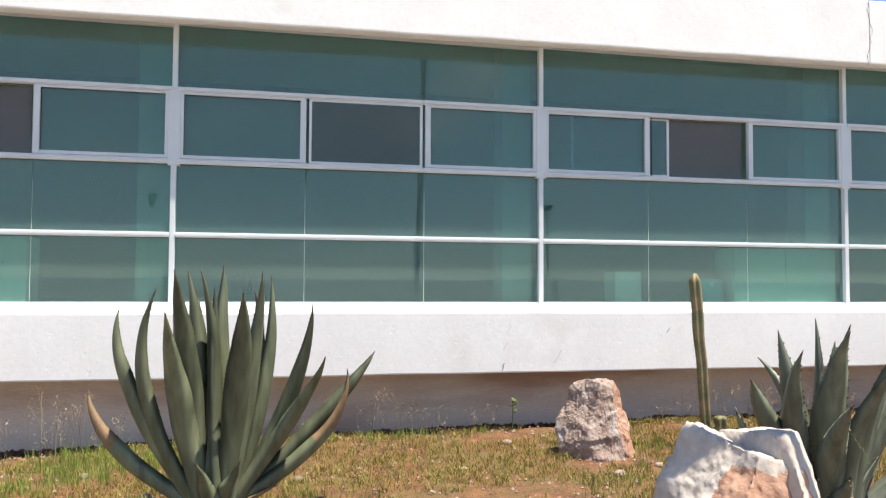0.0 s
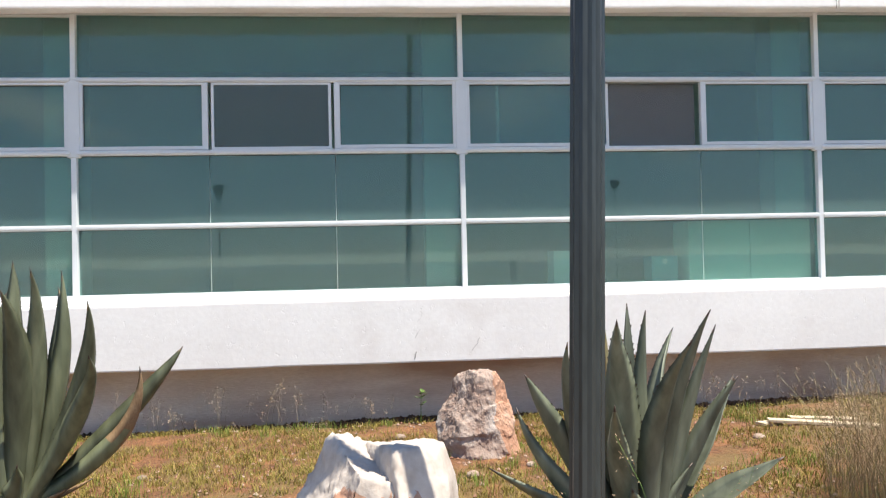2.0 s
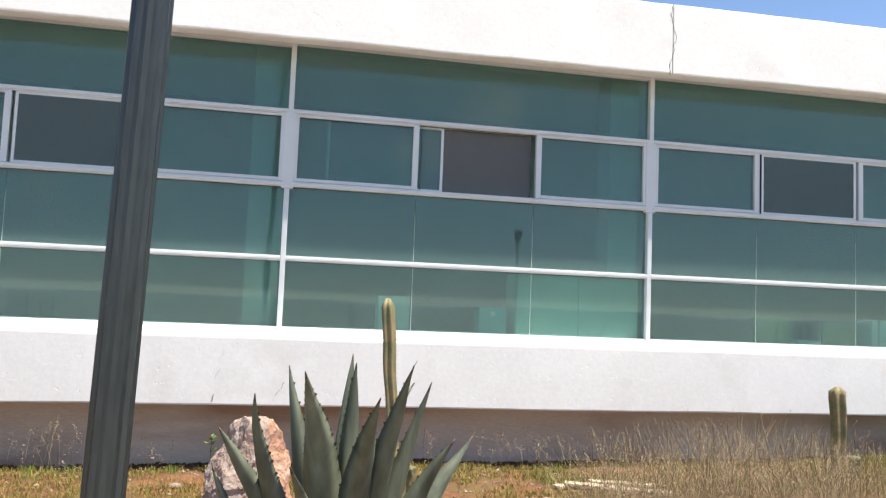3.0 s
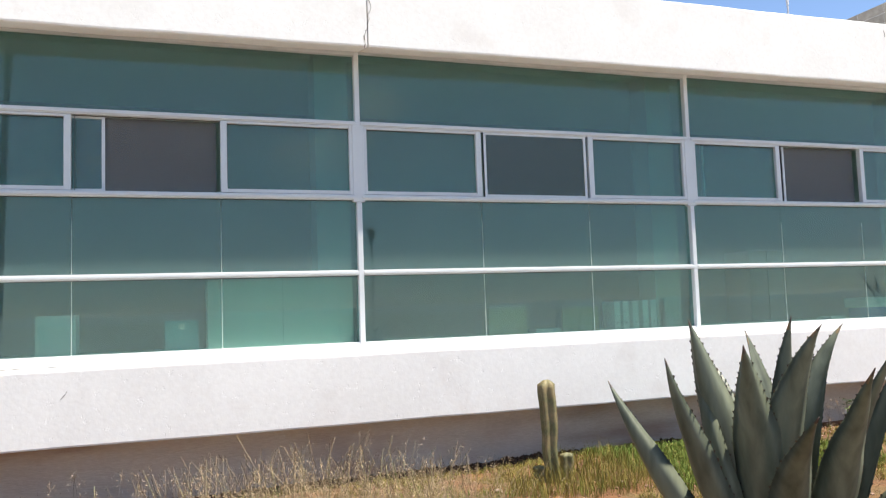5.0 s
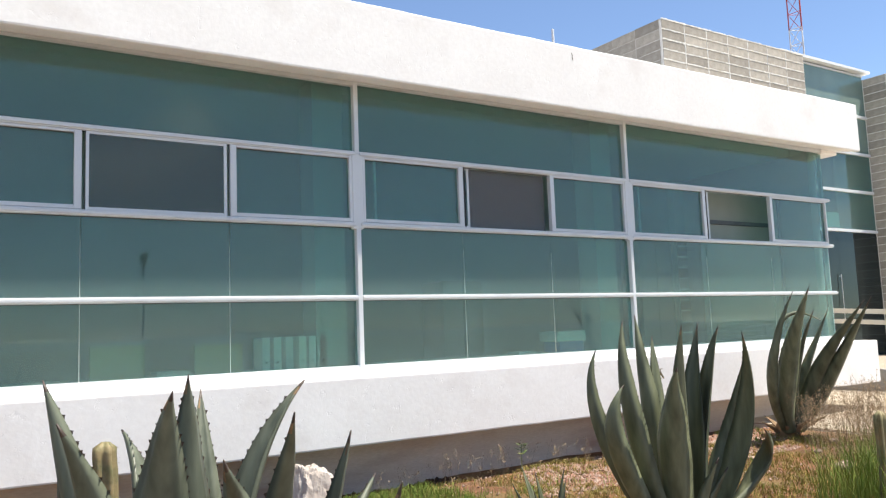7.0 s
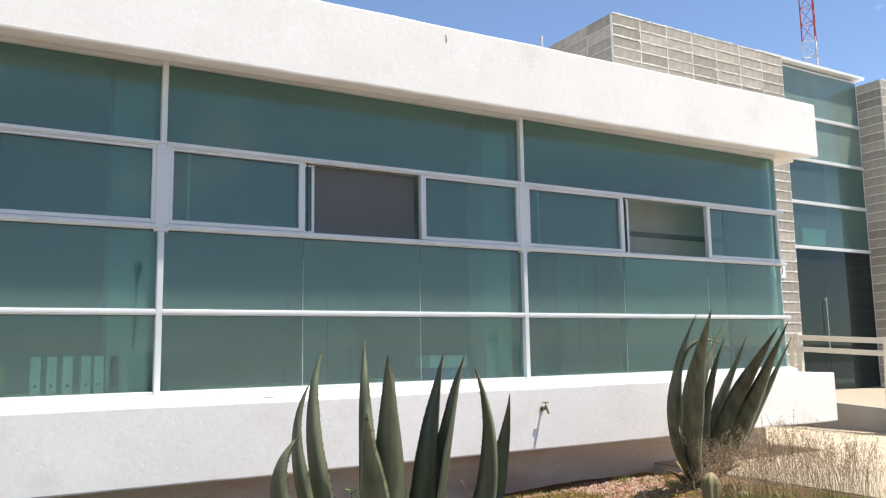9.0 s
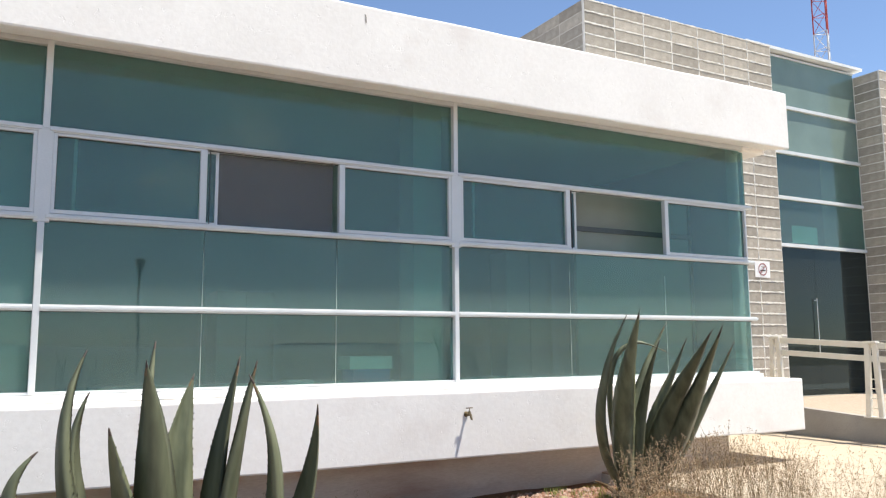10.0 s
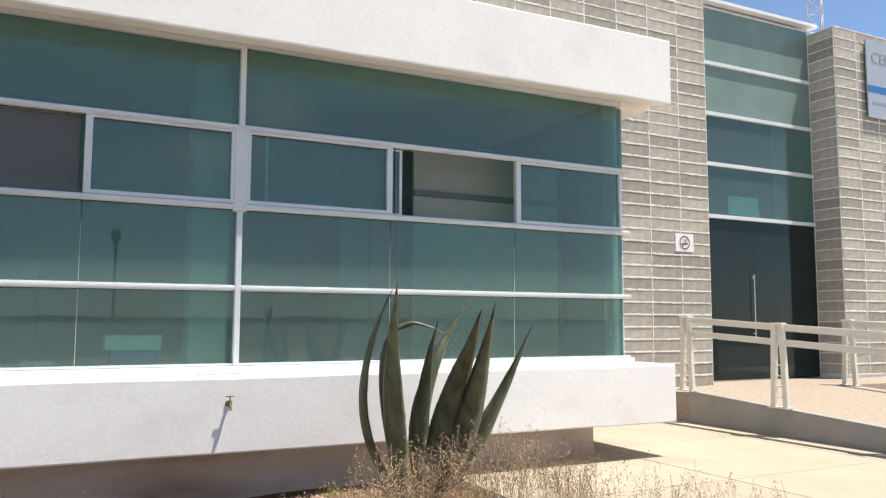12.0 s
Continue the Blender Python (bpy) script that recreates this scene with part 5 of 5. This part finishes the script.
DT = FLOOR_Z + 0.66
teal = loose("file_box", (5.60, 5.9, 8.97, 9.23, DT, DT + 0.28), TEAL_CARD, "pale teal file box with a finger hole on the desk", "box")
bm = bmesh.new()
tube(bm, (0.15, 0.0, 0.22), (0.15, -0.006, 0.22), 0.03, sides=16)
part("finger_hole", bm, PAPER, teal, "round white-rimmed finger hole")
loose("paper_stack", (4.52, 4.85, 9.00, 9.30, DT, DT + 0.36), PAPER, "stack of white paper boxes on the desk", "paper")
loose("document_folder", (8.85, 9.3, 8.98, 9.01, DT, DT + 0.30), MANILA, "upright yellowish card folder by the window", "folder")
loose("document_folder", (9.75, 10.2, 9.01, 9.04, DT, DT + 0.27), MANILA, "upright yellowish card folder by the window", "folder")
loose("paper_stack", (9.4, 9.7, 8.97, 9.19, DT, DT + 0.05), PAPER, "low stack of white paper on the desk", "paper")
loose("paper_stack", (13.5, 13.75, 8.97, 9.19, DT, DT + 0.04), PAPER, "low stack of white paper on the desk", "paper")
loose("file_box", (14.2, 14.6, 9.05, 9.35, DT, DT + 0.13), BLUE_CARD, "low blue box on the desk", "box")
loose("paper_stack", (14.15, 14.62, 9.03, 9.37, DT + 0.13, DT + 0.26), PAPER, "white paper stack on the blue box", "paper")


# ---- distance behind the walk, seen in the glass ----
def hills():
    verts, faces = [], []
    n = 90
    for i in range(n + 1):
        x = -480 + 960 * i / n
        h = 2 + 3.5 * (0.5 + 0.5 * noise.noise(Vector((x * 0.008, 2, 0)))) + 1 * noise.noise(Vector((x * 0.03, 5, 0)))
        verts += [(x, -330, -1), (x, -400, h), (x, -520, h * 0.9)]
    for i in range(n):
        for k in range(2):
            faces.append((3 * i + k, 3 * i + 3 + k, 3 * i + 4 + k, 3 * i + 1 + k))
    me = bpy.data.meshes.new("backdrop")
    me.from_pydata(verts, [], faces)
    me.materials.append(surface("far_hill", (0.16, 0.19, 0.19), (0.2, 0.23, 0.23), 0.03, 0.95, 0, 0.3))
    tagged(new("backdrop", me), "low dry hills on the horizon", "hills", kind="structure")


hills()


# ---- paving slabs and wall blocks ----
def paving():
    base = boxed("pavement", (17.25, 40, 3.0, 11.45, -0.2, 0.322), MORTAR)
    tagged(base, "pale concrete paving in large slabs", "pavement", kind="structure")
    xs = (17.25, 19.6, 21.9, 24.2, 26.5, 28.8, 31.1, 33.4)
    ys = (3.0, 5.1, 7.15, 9.2, 11.44)
    for i in range(len(xs) - 1):
        for j in range(len(ys) - 1):
            bm = bmesh.new()
            box(bm, xs[i] + 0.008, xs[i + 1] - 0.008, ys[j] + 0.008, ys[j + 1] - 0.008, 0.25, 0.34, 0.006)
            part("slab", bm, PAVING, base)


paving()


def blocks():
    def block_mesh(w, d, h, seed, g=0.013):
        rnd = random.Random(seed)
        bm = bmesh.new()
        box(bm, g, w - g, 0, d, g, h - g, 0.004)
        for v in bm.verts:
            v.co.x += rnd.uniform(-0.005, 0.005)
            v.co.z += rnd.uniform(-0.006, 0.006)
        me = bpy.data.meshes.new("block")
        bm.to_mesh(me)
        bm.free()
        me.materials.append(BLOCK)
        return me
    rnd = random.Random(5)
    H = 0.2

    def course(parent, meshes, x, y, z, turn=0):
        ob = new("block", meshes[rnd.randrange(len(meshes))])
        ob.parent = parent
        ob.matrix_basis = pose(x, y - rnd.uniform(0.0, 0.004), z, 0, 0, turn)
    tower, pillar = bpy.data.objects["wall_tower"], bpy.data.objects["wall_pillar"]
    tagged(tower, "tower wall of grey concrete blocks with pale joints", "wall")
    tagged(pillar, "pillar wall of grey concrete blocks with pale joints", "wall")
    w = (23.81 - 19.24) / 7
    front = [block_mesh(w, 0.06, H, s) for s in range(5)]
    for j in range(34):
        z = 0.76 + H * j
        for i in range(7):
            course(tower, front, 19.24 + w * i, BY, z)
    side = [block_mesh(0.62, 0.06, H, 10 + s, 0.005) for s in range(3)]
    for j in range(20, 34):
        for i in range(8):
            course(tower, side, 19.236, 16.46 - 0.62 * i, 0.76 + H * j, -90)
    w2 = 0.64
    pf = [block_mesh(w2, 0.06, H, 20 + s) for s in range(5)]
    for j in range(34):
        for i in range(8):
            course(pillar, pf, 27.26 + w2 * i, BY, 0.86 + H * j)
    ps = [block_mesh(0.58, 0.06, H, 30 + s) for s in range(3)]
    for j in range(34):
        course(pillar, ps, 27.256, GLASSY - 0.005, 0.86 + H * j, -90)

    def beads(parent, x0, z0, w, cols, seed):
        """Uneven mortar smeared along the joints, a little proud of the blocks."""
        mr = random.Random(seed)
        bm = bmesh.new()

        def strip(a, b, along_x, fixed, low, high):
            n = max(3, int((b - a) / 0.035))
            old = None
            for i in range(n + 1):
                s = a + (b - a) * i / n
                half = mr.uniform(low, high) * (0.35 if mr.random() < 0.12 else 1)
                off = mr.uniform(-0.005, 0.005)
                y = BY - 0.006 - mr.uniform(0, 0.005)
                if along_x:
                    pts = ((s, BY + 0.01, fixed + off - half), (s, y, fixed + off - half * 0.6), (s, y, fixed + off + half * 0.6), (s, BY + 0.01, fixed + off + half))
                else:
                    pts = ((fixed + off + half, BY + 0.01, s), (fixed + off + half * 0.6, y, s), (fixed + off - half * 0.6, y, s), (fixed + off - half, BY + 0.01, s))
                row = [bm.verts.new(q) for q in pts]
                if old:
                    for k in range(3):
                        bm.faces.new((old[k], row[k], row[k + 1], old[k + 1]))
                old = row
        for j in range(35):
            strip(x0 + 0.01, x0 + w * cols - 0.01, True, z0 + H * j, 0.010, 0.026)
            for i in range(1, cols):
                if j < 34:
                    strip(z0 + H * j + 0.01, z0 + H * (j + 1) - 0.01, False, x0 + w * i, 0.008, 0.022)
        ob = part("mortar_joints", bm, MORTAR, parent)
        ob["kind"] = "stuff"
    beads(tower, 19.24, 0.76, w, 7, 61)
    beads(pillar, 27.26, 0.86, w2, 8, 62)


blocks()
